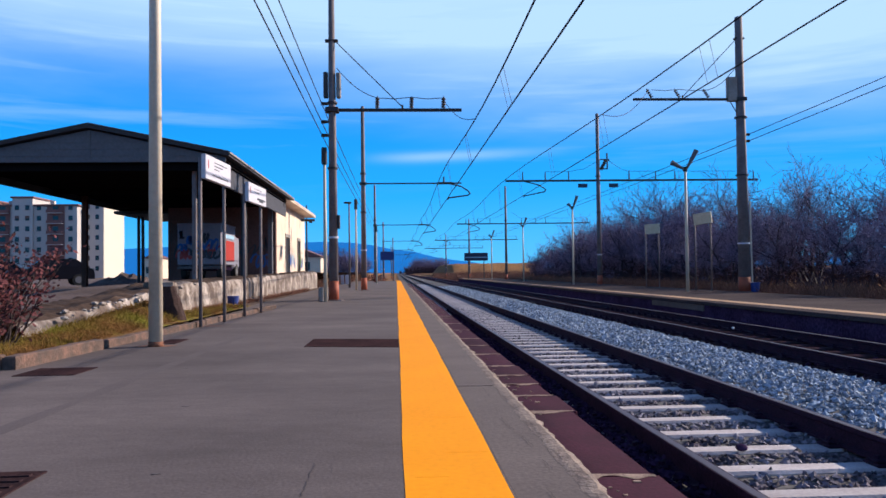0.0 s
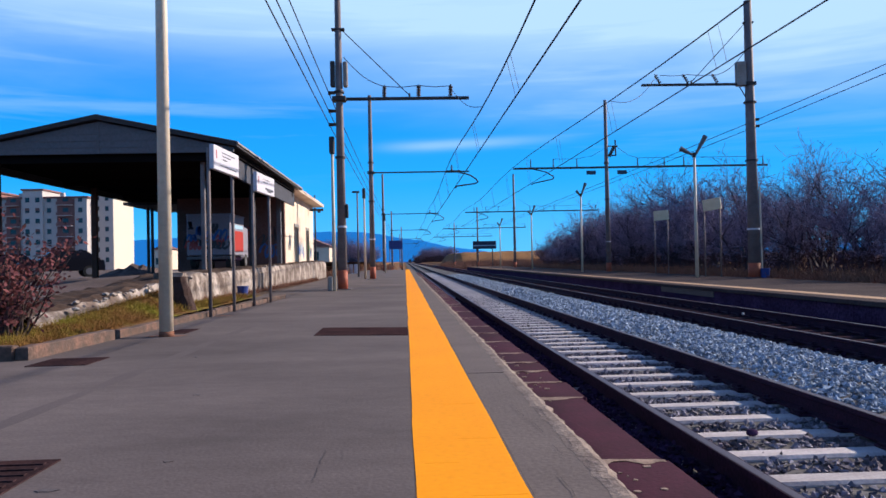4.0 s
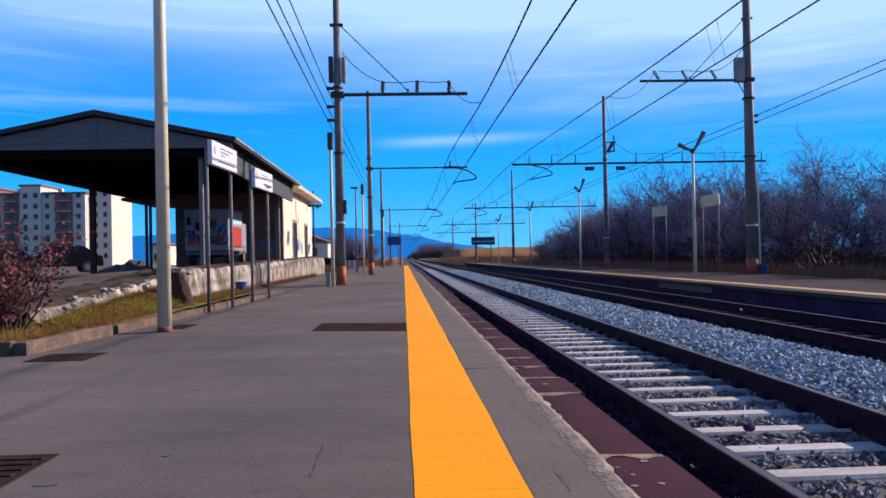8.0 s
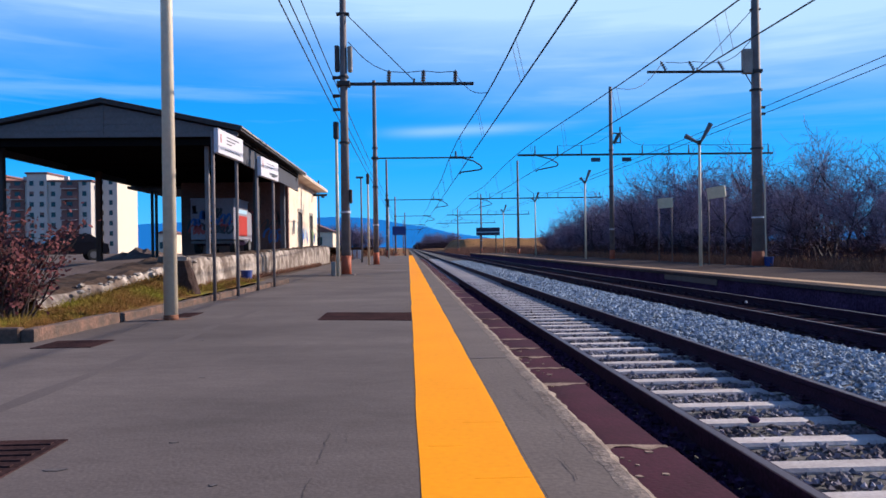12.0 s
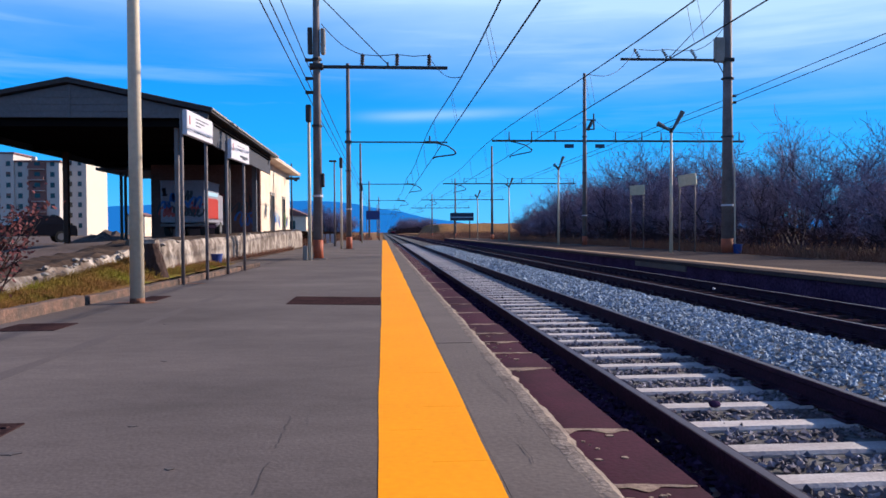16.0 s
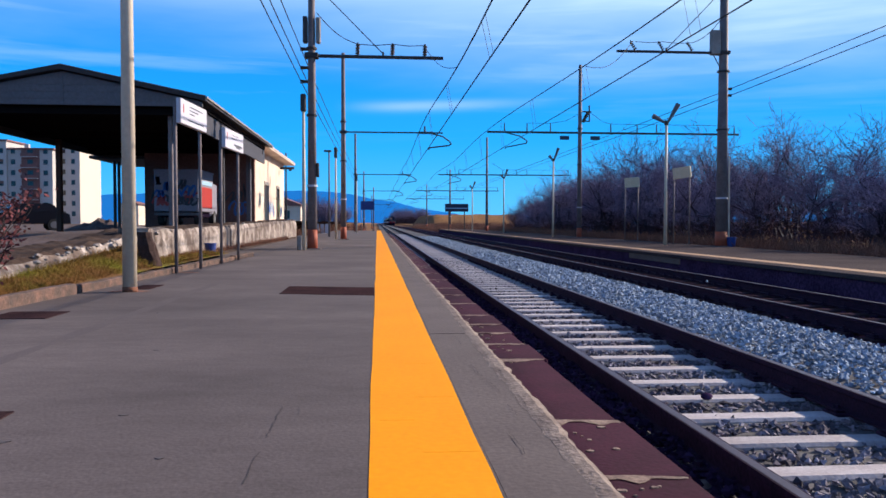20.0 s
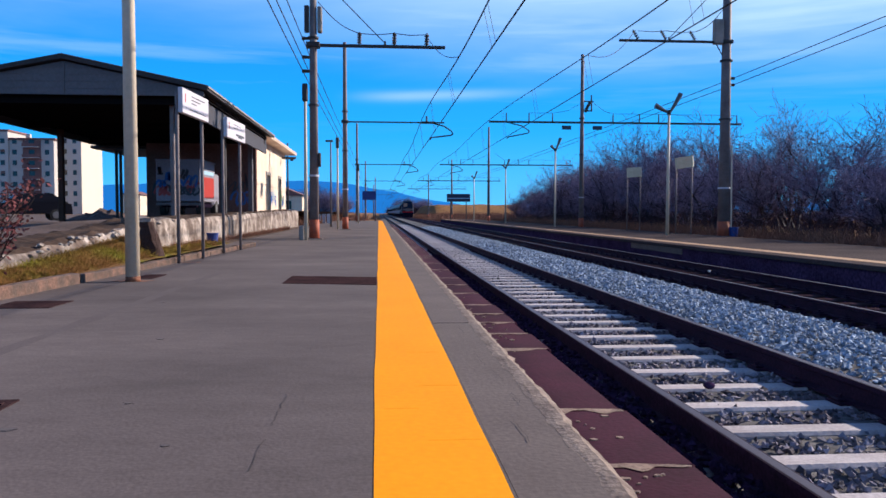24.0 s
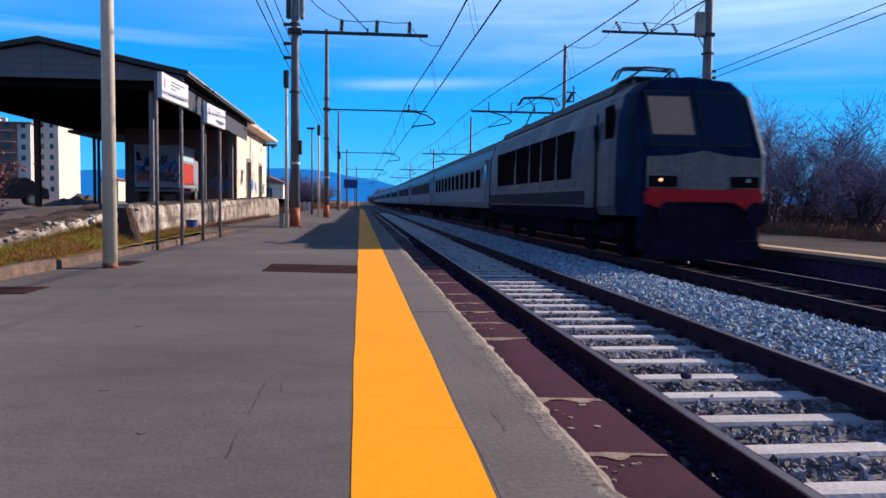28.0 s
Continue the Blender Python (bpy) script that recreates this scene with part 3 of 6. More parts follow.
def sleeper_mesh():
    bm = box(-1.02, 1.2, -.098, .098, -.2, 0, .02)
    for v in bm.verts:
        if abs(v.co.x) < .5:
            v.co.z -= .02
    return mesh_of(bm, "sleeper", M_SLEEPER)


def fastening_mesh():
    bm = box(-.16, .16, -.09, .09, 0, .03, .01)
    for sx in (-.11, .11):
        tube((sx, 0, .02), (sx, 0, .075), .022, sides=6, bm=bm)
        box(sx - .04, sx + .04, -.06, .06, .03, .05, .008, bm=bm)
    return mesh_of(bm, "fastening", M_RAIL)


SLEEPER, FASTENING = sleeper_mesh(), fastening_mesh()
for label, centre, top, n, shade in (("near railway track on pale concrete sleepers", T1, RAIL1, 175, M_SLEEPER), ("far railway track on grimy sleepers", T2, RAIL2, 135, M_DARKSLEEPER)):
    track = thing("railway_track", label, "track", kind="structure")
    for side in (-0.7525, 0.7525):
        rail = part("rail", sweep(rail_profile(centre + side, top), track_ys), M_RAIL, track, "rusty steel rail with a worn head")
        part("rail_head", sweep([(centre + side - .026, top + .002), (centre + side + .026, top + .002), (centre + side + .026, top - .01), (centre + side - .026, top - .01)], track_ys), M_RAILTOP, rail)
    me = SLEEPER if shade == M_SLEEPER else SLEEPER.copy()
    me.materials[0] = shade
    r = random.Random(4)
    for k in range(n):
        y = 5.84 + (k - 35) * .6
        part("sleeper", me, None, track, at=pose(centre + r.uniform(-.02, .02), y, top - .165 + r.uniform(-.008, .004), 0, 0, r.uniform(-.5, .5)))
        if 20 < k < 72:
            for side in (-0.7525, 0.7525):
                part("fastening", FASTENING, None, track, at=(centre + side, y, top - .178))


# ---- goods shed ----
def goods_shed():
    shed = thing("goods_shed", "open goods shed with dark gabled sheet roof and cream end building", "shed")
    x0, x1, xm = -11.2, -4.2, -7.7
    y0, y1 = 20.2, 32.6
    eave, ridge = 3.93, 4.66
    def slope(z):
        return [(x0 - .1, eave + z), (xm, ridge + z), (x1, eave + z), (x1, eave + z + .09), (xm, ridge + z + .09), (x0 - .1, eave + z + .09)]
    part("roof", prism(slope(-.09), y0 - .15, y1, "y"), M_ROOF, shed, "dark corrugated roof sheeting")
    part("roof", prism([(x0 - .1, eave - .09), (-9.3, 4.24), (-9.3, 4.33), (x0 - .1, eave)], y1 + .004, 41.3, "y"), M_ROOF, shed)
    for k in range(18):
        y = y0 - .1 + (y1 - y0) * k / 18
        part("roof_rib", tube((x1, y, eave + .015), (xm, y, ridge + .015), .03, sides=5), M_ROOF, shed)
        part("roof_rib", tube((x0, y, eave + .015), (xm, y, ridge + .015), .03, sides=5), M_ROOF, shed)
    part("eave_trim", box(x1, x1 + .035, y0 - .15, y1, eave - .03, eave + .02), M_CONCRETE, shed, "pale metal eave edge")
    low = 3.72
    part("gable_panel", prism([(x0, low), (x1 - .12, low), (x1 - .12, eave - .1), (xm, ridge - .12), (x0, eave - .1)], y0 + .02, y0 + .08, "y"), M_GABLE, shed, "grey corrugated gable sheets")
    for k in range(4):
        z = low + .17 * k + .16
        half = (ridge - .12 - z) / (ridge - eave) * 3.5
        half = min(3.45, half)
        if half > .3:
            part("sheet_lap", box(xm - half, xm + min(half, 3.35), y0 + .005, y0 + .021, z - .012, z + .012), M_GABLE, shed)
    part("post", box(xm - .02, xm + .02, y0 - .002, y0 + .02, low, ridge - .15), M_GABLE, shed)
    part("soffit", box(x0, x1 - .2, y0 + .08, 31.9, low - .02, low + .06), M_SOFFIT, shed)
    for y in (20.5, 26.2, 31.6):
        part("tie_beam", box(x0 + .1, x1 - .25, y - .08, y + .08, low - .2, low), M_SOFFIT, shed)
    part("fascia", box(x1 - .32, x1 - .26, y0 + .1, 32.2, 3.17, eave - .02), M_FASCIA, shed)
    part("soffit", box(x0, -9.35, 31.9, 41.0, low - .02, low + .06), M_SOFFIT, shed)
    for x, y, m in ((x0 + .15, 21.85, M_DARKSTEEL), (x0 + .15, 28.6, M_RUST), (x0 + .15, 34.45, M_DARKSTEEL), (x0 + .15, 35.0, M_DARKSTEEL), (-5.22, 20.7, M_MAST), (-5.05, 26.4, M_DARKSTEEL), (-5.05, 31.9, M_GABLE)):
        w = .055 if m == M_MAST or 34 < y < 36 else .09
        col = part("column", box(x - w, x + w, y - w, y + w, yard_level(x, y) - .06, low, .012), m, shed)
        part("base_plate", box(x - .16, x + .16, y - .16, y + .16, yard_level(x, y) - .05, yard_level(x, y) + .03), M_DARKSTEEL, col)
    for y in (23.3, 29.0):
        part("purlin", box(-5.0, -4.9, y - .05, y + 5.0, low - .3, low - .18), M_DARKSTEEL, shed)
    part("left_fascia", box(x0 - .1, x0 - .02, y0 + .1, 41.3, 3.5, eave - .02), M_ROOF, shed)
    part("side_canopy", box(-11.6, -9.32, 33.0, 38.0, 3.4, 3.52, .02), M_ROOF, shed)
    part("wall_bracket", box(-4.9, -4.2, 40.9, 41.1, 3.55, 3.66), M_DARKSTEEL, shed)
    # end building
    bx0, bx1, by0, by1 = -9.3, -4.95, 32.65, 42.9
    zf, zt = .2, 3.9
    part("front_wall", box(bx0, bx1, by0, by0 + .25, zf, zt), M_OCHRE, shed, "stained plaster wall with graffiti, its shade darkened into the colour")
    part("back_wall", box(bx0, bx1, by1 - .25, by1, zf, zt), M_CREAM, shed)
    part("left_wall", box(bx0, bx0 + .25, by0 + .25, by1 - .25, zf, zt), M_CREAM, shed)
    doors = ((35.55, 36.75), (39.75, 40.75))
    bm, y = bmesh.new(), by0 + .25
    for a, b in doors:
        box(bx1 - .25, bx1, y, a, zf, zt, bm=bm)
        box(bx1 - .25, bx1, a, b, 2.5, zt, bm=bm)
        y = b
    box(bx1 - .25, bx1, y, by1 - .25, zf, zt, bm=bm)
    part("side_wall", bm, M_CREAM, shed, "sunlit cream plaster wall")
    for a, b in doors:
        d = part("door", box(bx1 - .2, bx1 - .14, a, b, .75, 2.5), M_DARKSTEEL, shed, "dark closed door")
        part("door_frame", box(bx1 - .02, bx1 + .03, a - .1, a, .8, 2.5), M_CONCRETE, d)
        part("door_frame", box(bx1 - .02, bx1 + .03, b, b + .1, .8, 2.5), M_CONCRETE, d)
        part("lintel", box(bx1 - .02, bx1 + .035, a - .1, b + .1, 2.5, 2.64), M_CONCRETE, d)
    part("ceiling_slab", box(bx0, bx1 + .55, by0, by1 + .5, zt, zt + .15, .01), M_CREAM, shed, "pale concrete eave slab")
    return shed


goods_shed()

# loading dock wall: whitewashed stone along the ramp and the dock
DOCK = thing("dock_wall", "crumbling whitewashed stone wall of the loading dock", "wall", kind="structure")
rng = random.Random(5)
y = 9.3
while y < 43:
    b = min(43.0, y + rng.uniform(1.6, 3.2))
    n = max(4, int((b - y) / .14))
    bm = bmesh.new()
    rows = []
    for i in range(n + 1):
        yy = y + (b - y) * i / n
        top = yard_z(yy) + .02 + .05 * noise.noise(Vector((yy * 1.7, 1, 0))) + .04 * noise.noise(Vector((yy * 6, 4, 0)))
        row = []
        for j in range(8):
            z = -.2 + (top + .2) * j / 7
            x = -4.3 + .016 * noise.noise(Vector((yy * 1.1, z * 7, 2))) + .006 * noise.noise(Vector((yy * 4, z * 16, 2))) - (.06 if j == 7 else 0)
            row.append(bm.verts.new((x, yy, z)))
        row.append(bm.verts.new((-4.72, yy, top - .03 + .03 * noise.noise(Vector((yy * 5, 9, 0))))))
        row.append(bm.verts.new((-4.95, yy, yard_z(yy) - .12)))
        rows.append(row)
    for r0, r1 in zip(rows, rows[1:]):
        for j in range(9):
            bm.faces.new((r0[j], r0[j + 1], r1[j + 1], r1[j]))
    bmesh.ops.recalc_face_normals(bm, faces=bm.faces)
    part("wall_section", bm, M_STONE, DOCK)
    ys, soil = steps(y, b, n), lambda x, v: yard_z(v) + .045 + .05 * noise.noise(Vector((x * 3, v * 2.1, 3))) + .03 * noise.noise(Vector((x * 9, v * 7, 3))) - (.06 if x > -4.4 or x < -5.3 else 0)
    part("soil_top", sheet(steps(-5.5, -4.36, 7), ys, soil), M_EARTH, DOCK, "brown soil and rubble along the wall's top")
    y = b
bm, before = bmesh.new(), None
for k in range(121):
    yy = 18.6 + 24.4 * k / 120
    edge = -3.92 - .012 * (yy - 19) + .11 * noise.noise(Vector((yy * .8, 3, 0))) + .06 * noise.noise(Vector((yy * 3.1, 8, 0)))
    now = [bm.verts.new((-4.36, yy, .07)), bm.verts.new(((edge - 4.36) / 2, yy, .05 + .03 * noise.noise(Vector((yy * 2, 1, 0))))), bm.verts.new((edge, yy, -.006))]
    if before:
        for j in (0, 1):
            bm.faces.new((before[j], before[j + 1], now[j + 1], now[j]))
    before = now
part("soil_foot", bm, M_EARTH, DOCK, "dark brown soil at the wall's foot")
for k in range(44):
    yy = rng.uniform(9.4, 17.5) if k < 20 else rng.uniform(17, 41)
    bm = bmesh.new()
    bmesh.ops.create_icosphere(bm, subdivisions=1, radius=rng.uniform(.02, .06))
    for v in bm.verts:
        v.co = Vector((v.co.x * 1.1, v.co.y * 1.5, v.co.z * .6)) * (1 + .5 * noise.noise(v.co * 9 + Vector((k, 0, 0))))
    part("stone", bm, M_STONE if k % 3 else M_CONCRETE, DOCK, at=(-4.3 + rng.uniform(-.13, .13), yy, rng.choice((.08 if yy > 15 else yard_z(yy) + .03, yard_z(yy) + .02, yard_z(yy) + .06))))


# ---- masts and catenary ----
def lattice_mast(name_label, x, y, base, height, box_at=None, radius=(.15, .09), band=0.6):
    """A steel tube mast with a red-oxide foot."""
    m = thing("catenary_mast", name_label, "mast", (x, y, base), group="catenary masts")
    part("shaft", tube((0, 0, -.1), (0, 0, height), radius[0], radius[1], 14), M_MAST, m, smooth=True)
    part("painted_foot", tube((0, 0, 0), (0, 0, band), radius[0] + .008, radius[0] + .004, 14), M_ORANGE, m, "red-oxide painted foot", smooth=True)
    part("footing", box(-.27, .27, -.27, .27, -.1, .03, .02), M_ASPHALT, m)
    for z in (1.9, height * .42, height * .63):
        part("collar", tube((0, 0, z), (0, 0, z + .06), radius[0] + .012, sides=14), M_SIGNWHITE if z == 1.9 else M_DARKSTEEL, m)
    return m


def insulator(parent, at, lean=0.0, size=1.0):
    bm = bmesh.new()
    x, y, z = at
    for k in range(4):
        tube((x + lean * k * .07, y, z + k * .07 * size), (x + lean * (k + .6) * .07, y, z + (k * .07 + .045) * size), .065 * size, .05 * size, 8, bm=bm)
    tube((x, y, z - .06), (x + lean * .28, y, z + .3 * size), .022 * size, sides=6, bm=bm)
    return part("insulator", bm, M_CERAMIC, parent)


def feeder_arm(m, side, z, length, lean, spread, cabinet, tie, stubs):
    """A beam from the mast towards the track with three upright insulators, a tie rod and a switch cabinet."""
    part("arm", box(side * .1, side * length, -.05, .05, z - .045, z + .045, .008), M_DARKSTEEL, m)
    part("arm_clamp", box(-.2, .2, -.2, .2, z - .07, z + .07, .01), M_DARKSTEEL, m)
    for d in spread:
        insulator(m, (side * (length * d), 0, z + .08), lean, 1.15)
    part("pin", tube((side * length * .54, 0, z), (side * length * .54, 0, z + .16), .035, sides=6), M_DARKSTEEL, m)
    part("tie_collar", box(-.2, .2, -.1, .1, z + tie - .03, z + tie + .03, .01), M_DARKSTEEL, m)
    part("tie_rod", tube((side * .1, 0, z + tie), (side * length * .54, 0, z + .1), .015, sides=6), M_WIRE, m)
    a, b, c = (length * d for d in spread)
    pts = [(side * (.15 + (a - .15) * u), 0, z + 1.3 - .92 * u - .16 * math.sin(u * math.pi)) for u in steps(0, 1, 8)]
    part("jumper", wire(pts + [(side * (a + b) / 2, 0, z + .35), (side * b, 0, z + .4), (side * (b + c) / 2, 0, z + .35), (side * c, 0, z + .38)], .013), M_WIRE, m)
    x0, x1, z0, z1 = cabinet
    part("switch_box", box(side * x0, side * x1, -.15, .15, z + z0, z + z1, .03), M_CONCRETE, m, "grey switch cabinet on the mast")
    for q in stubs:
        part("line_stub", tube((-side * .1, 0, q), (-side * .34, 0, q), .045, .06, 8), M_CERAMIC, m)


def hanging_wire(m, a, b, drop, r=.012):
    a, b = Vector(a), Vector(b)
    bm, before = bmesh.new(), None
    for u in steps(0, 1, 10):
        p = a.lerp(b, u) - Vector((0, 0, drop * math.sin(u * math.pi)))
        now = [bm.verts.new(p + Vector((r * math.cos(t), 0, r * math.sin(t)))) for t in (0, 2.09, 4.19)]
        if before:
            for i in range(3):
                bm.faces.new((before[i], before[(i + 1) % 3], now[(i + 1) % 3], now[i]))
        before = now
    part("drop_wire", bm, M_WIRE, m)


mA = lattice_mast("grey steel catenary mast with feeder arm beside the platform", -1.92, 24.2, 0, 9.6)
feeder_arm(mA, 1, 5.86, 4.0, .05, (.345, .61, .857), (.13, .27, .38, 1.14), 2.15, (5.08, 5.5, 6.06))
part("back_plate", box(-.26, -.12, -.1, .1, 6.24, 7.03, .02), M_DARKSTEEL, mA)
part("meter_box", box(.13, .21, -.1, .1, 2.2, 2.62, .015), M_DARKSTEEL, mA, "small dark box on the mast")
hanging_wire(mA, (3.42, 0, 6.2), (4.17, -2.7, 5.06), .25)
mR = lattice_mast("stout grey catenary mast with feeder arm on the far platform", 13.79, 30.4, FARP, 11.0, radius=(.24, .15))
feeder_arm(mR, -1, 7.69, 4.35, -.75, (.298, .568, .827), (.16, .53, -.08, .88), 2.45, (6.28, 6.02))
part("brace", tube((-.45, 0, 7.66), (-.1, 0, 7.05), .022, sides=6), M_DARKSTEEL, mR)
hanging_wire(mR, (-3.7, 0, 8.1), (-7.1, -5.4, 6.0), .45)


def cantilever(m, side, z, length):
    """An arm with an upright insulator near its end and a curved registration arm below."""
    part("cantilever", tube((side * .1, 0, z), (side * length, 0, z), .035, sides=8), M_DARKSTEEL, m)
    part("arm_clamp", box(-.17, .17, -.15, .15, z - .06, z + .06, .01), M_DARKSTEEL, m)
    part("arm_sleeve", tube((side * (length - 1.15), 0, z), (side * (length - .45), 0, z), .06, sides=8), M_DARKSTEEL, m)
    insulator(m, (side * (length - .86), 0, z + .06), 0, .9)
    pts = [(side * (length - .5), 0, z - .04), (side * length, 0, z - .17), (side * (length + .32), 0, z - .38), (side * (length + .42), 0, z - .52), (side * (length + .3), 0, z - .6), (side * (length - .65), 0, z - .72), (side * (length - .68), 0, z - .82)]
    part("registration_arm", wire(pts, .034, sides=6), M_DARKSTEEL, m)


for x, y, h in ((-1.56, 38.0, 8.9), (-1.89, 71.2, 8.8), (-1.75, 108.0, 7.8), (-.6, 150.0, 7.5), (-1.2, 190.0, 7.5)):
    low = 0 if y < 81 else -.6
    m = lattice_mast("grey steel catenary mast with cantilever", x, y, low, h - low, radius=(.14, .085))
    cantilever(m, 1, 5.15 - low, 3.2 - x if y > 40 else 4.77)


def portal(y, x0, x1, z, mast_x, top, plates=True):
    m = lattice_mast("catenary mast with a long cross beam on the far platform", mast_x, y, FARP, top, radius=(.16, .1))
    part("cross_beam", box(x0 - mast_x, x1 - mast_x, -.06, .06, z - .06, z + .06, .01), M_DARKSTEEL, m)
    for u in (.067, .155, .247, .485, .59, .667, .982):
        x = x0 - mast_x + (x1 - x0) * u
        part("pin", tube((x, 0, z), (x, 0, z + .58), .045, .03, 6), M_DARKSTEEL, m)
    part("pin_wire", wire([(x0 - mast_x + (x1 - x0) * .155, 0, z + .58), (x0 - mast_x + (x1 - x0) * .247, 0, z + .58), (-.9, 0, z + .75), (-.1, 0, z + 1.2)], .012), M_WIRE, m)
    part("pin_wire", wire([(.6, 0, z + 1.35), (1.5, 0, z + .72), (x0 - mast_x + (x1 - x0) * .485, 0, z + .58), (x0 - mast_x + (x1 - x0) * .667, 0, z + .58), (x1 - mast_x - .3, 0, z + .56)], .012), M_WIRE, m)
    pts = [(x0 - mast_x + 1.2, 0, z - .03), (x0 - mast_x + 2.1, 0, z - .25), (x0 - mast_x + 2.58, 0, z - .55), (x0 - mast_x + 2.5, 0, z - .7), (x0 - mast_x + 1.2, 0, z - .96), (x0 - mast_x + 1.15, 0, z - 1.06)]
    part("registration_arm", wire(pts, .036, sides=6), M_DARKSTEEL, m)
    if plates:
        for x in (-1.0, 1.0):
            part("number_plate_board", box(x - .3, x + .3, -.02, .02, z - .45, z - .2), M_NAVY, m)
        bm = bmesh.new()
        for k in range(5):
            tube((.2 + .07 * k, 0, z + .7 + .13 * k), (.25 + .07 * k, 0, z + .8 + .13 * k), .13, .09, 8, bm=bm)
        tube((.62, 0, z + .75), (.6, 0, z + 1.75), .05, sides=6, bm=bm)
        tube((0, 0, z + .75), (.65, 0, z + .75), .04, sides=6, bm=bm)
        tube((0, 0, z + 1.35), (.75, 0, z + 1.35), .04, sides=6, bm=bm)
        part("switch", bm, M_CERAMIC, m)
    return m


portal(49.5, 7.0, 23.5, 6.69, 12.98, 11.0)
portal(88.0, 6.87, 22.0, 6.33, 12.4, 10.55, False)
portal(128.0, 6.4, 20.0, 6.15, 11.95, 9.6, False)
portal(170.0, 6.3, 19.0, 6.1, 10.8, 9.2, False)

for xc, zc, xm, zm, sag, end, near, away in ((2.42, 4.28, 2.25, 5.32, .27, 38.0, 40.0, 34.0), (6.87, 4.89, 6.7, 6.06, .36, 49.5, 72.0, 39.0)):
    line = thing("overhead_line", "pair of overhead traction wires with droppers above the track", "wires", group="overhead lines")
    ys = steps(-20, 165, 74) + steps(175, 700, 35)

    def messenger(y):
        if y < end:
            return zm + sag * math.cos((y - end) / near * 2 * math.pi)
        return zm + sag - .14 * (1 - math.cos((y - end) / away * 2 * math.pi))

    part("contact_wire", wire([(xc - bend(y), y, zc) for y in ys], .016), M_WIRE, line)
    part("messenger_wire", wire([(xm - bend(y), y, messenger(y)) for y in ys], .018), M_WIRE, line)
    first = 16.0 if xc < 4 else 24.8
    for k in range(-3, 6):
        for y in (first + 8.6 * k, first + .55 + 8.6 * k):
            part("dropper", tube((xc, y, zc), (xm, y, messenger(y)), .005, sides=4, caps=False), M_WIRE, line)
feed = thing("feeder_line", "three bare feeder wires along the platform masts", "wires")
for x, z in ((-2.25, 5.1), (-2.25, 5.5), (-2.25, 6.08)):
    part("feeder_wire", wire([(x, y, z + .0145 * max(0, 24.2 - y) - .06 * smooth((y - 24.2) / 8)) for y in steps(-20, 165, 37) + steps(175, 400, 15)], .014), M_WIRE, feed)
feed = thing("feeder_line", "bare feeder wires along the far masts", "wires")
for x, z in ((14.08, 6.16), (14.08, 5.9)):
    part("feeder_wire", wire([(x, y, z + .0125 * max(0, 30.4 - y) - .04 * smooth((y - 30.4) / 10)) for y in steps(-20, 165, 37)], .014), M_WIRE, feed)


# ---- poles, lamps, signs ----
pole = thing("lamp_pole", "tall cream-painted steel pole on the platform", "pole", (-2.84, 9.45, 0))
part("shaft", tube((0, 0, 0), (0, 0, 7.5), .082, .055, 18), M_POLEPAINT, pole, smooth=True)
part("rusty_foot", tube((0, 0, 0), (0, 0, .06), .087, .084, 18), M_RUSTSTAIN, pole, "rust-stained foot", smooth=True)


def y_lamp(x, y, right=.5, left=.59):
    lamp = thing("street_lamp", "white platform lamp post with two angled lamp heads", "lamp", (x, y, FARP), group="far platform lamps")
    part("post", tube((0, 0, 0), (0, 0, 5.2), .075, .05, 12), M_POLEPAINT, lamp, smooth=True)
    for s, l, up in ((1, right, .74), (-1, left, .24)):
        part("lamp_head", tube((s * .05, 0, 5.15), (s * l, 0, 5.2 + up), .05, .11, 8), M_GABLE, lamp)
    part("collar", tube((0, 0, 5.05), (0, 0, 5.25), .085, sides=10), M_DARKSTEEL, lamp)


y_lamp(12.2, 32.3)
for x, y in ((11.84, 52.0), (11.9, 73.0), (11.6, 95.0)):
    y_lamp(x, y, .34, .3)


def board_sign(label, a, b, z0, z1, top=None, thick=.05, back=M_SIGNWHITE, tilt=0.0, base=0.0, bars=((.3, .85, .76, .045), (.3, .66, .62, .045), (.3, .5, .48, .045), (.22, .9, .2, .045))):
    """A flat panel on two posts, from ground point a to ground point b."""
    a, b = Vector((*a, 0)), Vector((*b, 0))
    d = b - a
    s = thing("station_sign", label, "sign", Matrix.Translation((a.x, a.y, base)) @ Matrix.Rotation(math.atan2(d.y, d.x), 4, "Z"), group="signs")
    w = d.length
    for x in (0, w):
        part("post", tube((x, 0, -.05), (x, 0, z1 - .05), .03, sides=10), M_MAST, s, smooth=True)
    panel = part("panel", box(-w / 2 - .05, w / 2 + .05, -.06 - thick, -.032, z0 - z1, 0, .008), back, s, at=Matrix.Translation((w / 2, 0, z1)) @ Matrix.Rotation(-tilt, 4, "Y"))
    if bars:
        f = -.06 - thick - .003
        h = z1 - z0
        part("emblem", box(.06, .06 + .12 * h, f, f + .003, z0 + .45 * h, z0 + .8 * h), M_INKRED, s)
        for u0, u1, zz, tall in bars:
            part("text_bar", box(w * u0, w * u1, f, f + .003, z0 + h * zz, z0 + h * (zz + tall)), M_INK, s)
    return s


board_sign("white station notice sign on two grey posts", (-3.13, 12.76), (-3.04, 14.08), 2.38, 2.775)
board_sign("smaller white station name sign on two grey posts", (-3.02, 15.82), (-2.93, 17.2), 2.29, 2.68, bars=((.3, .74, .74, .03), (.3, .6, .58, .03), (.46, .95, .22, .11), (.58, .82, .14, .07)))

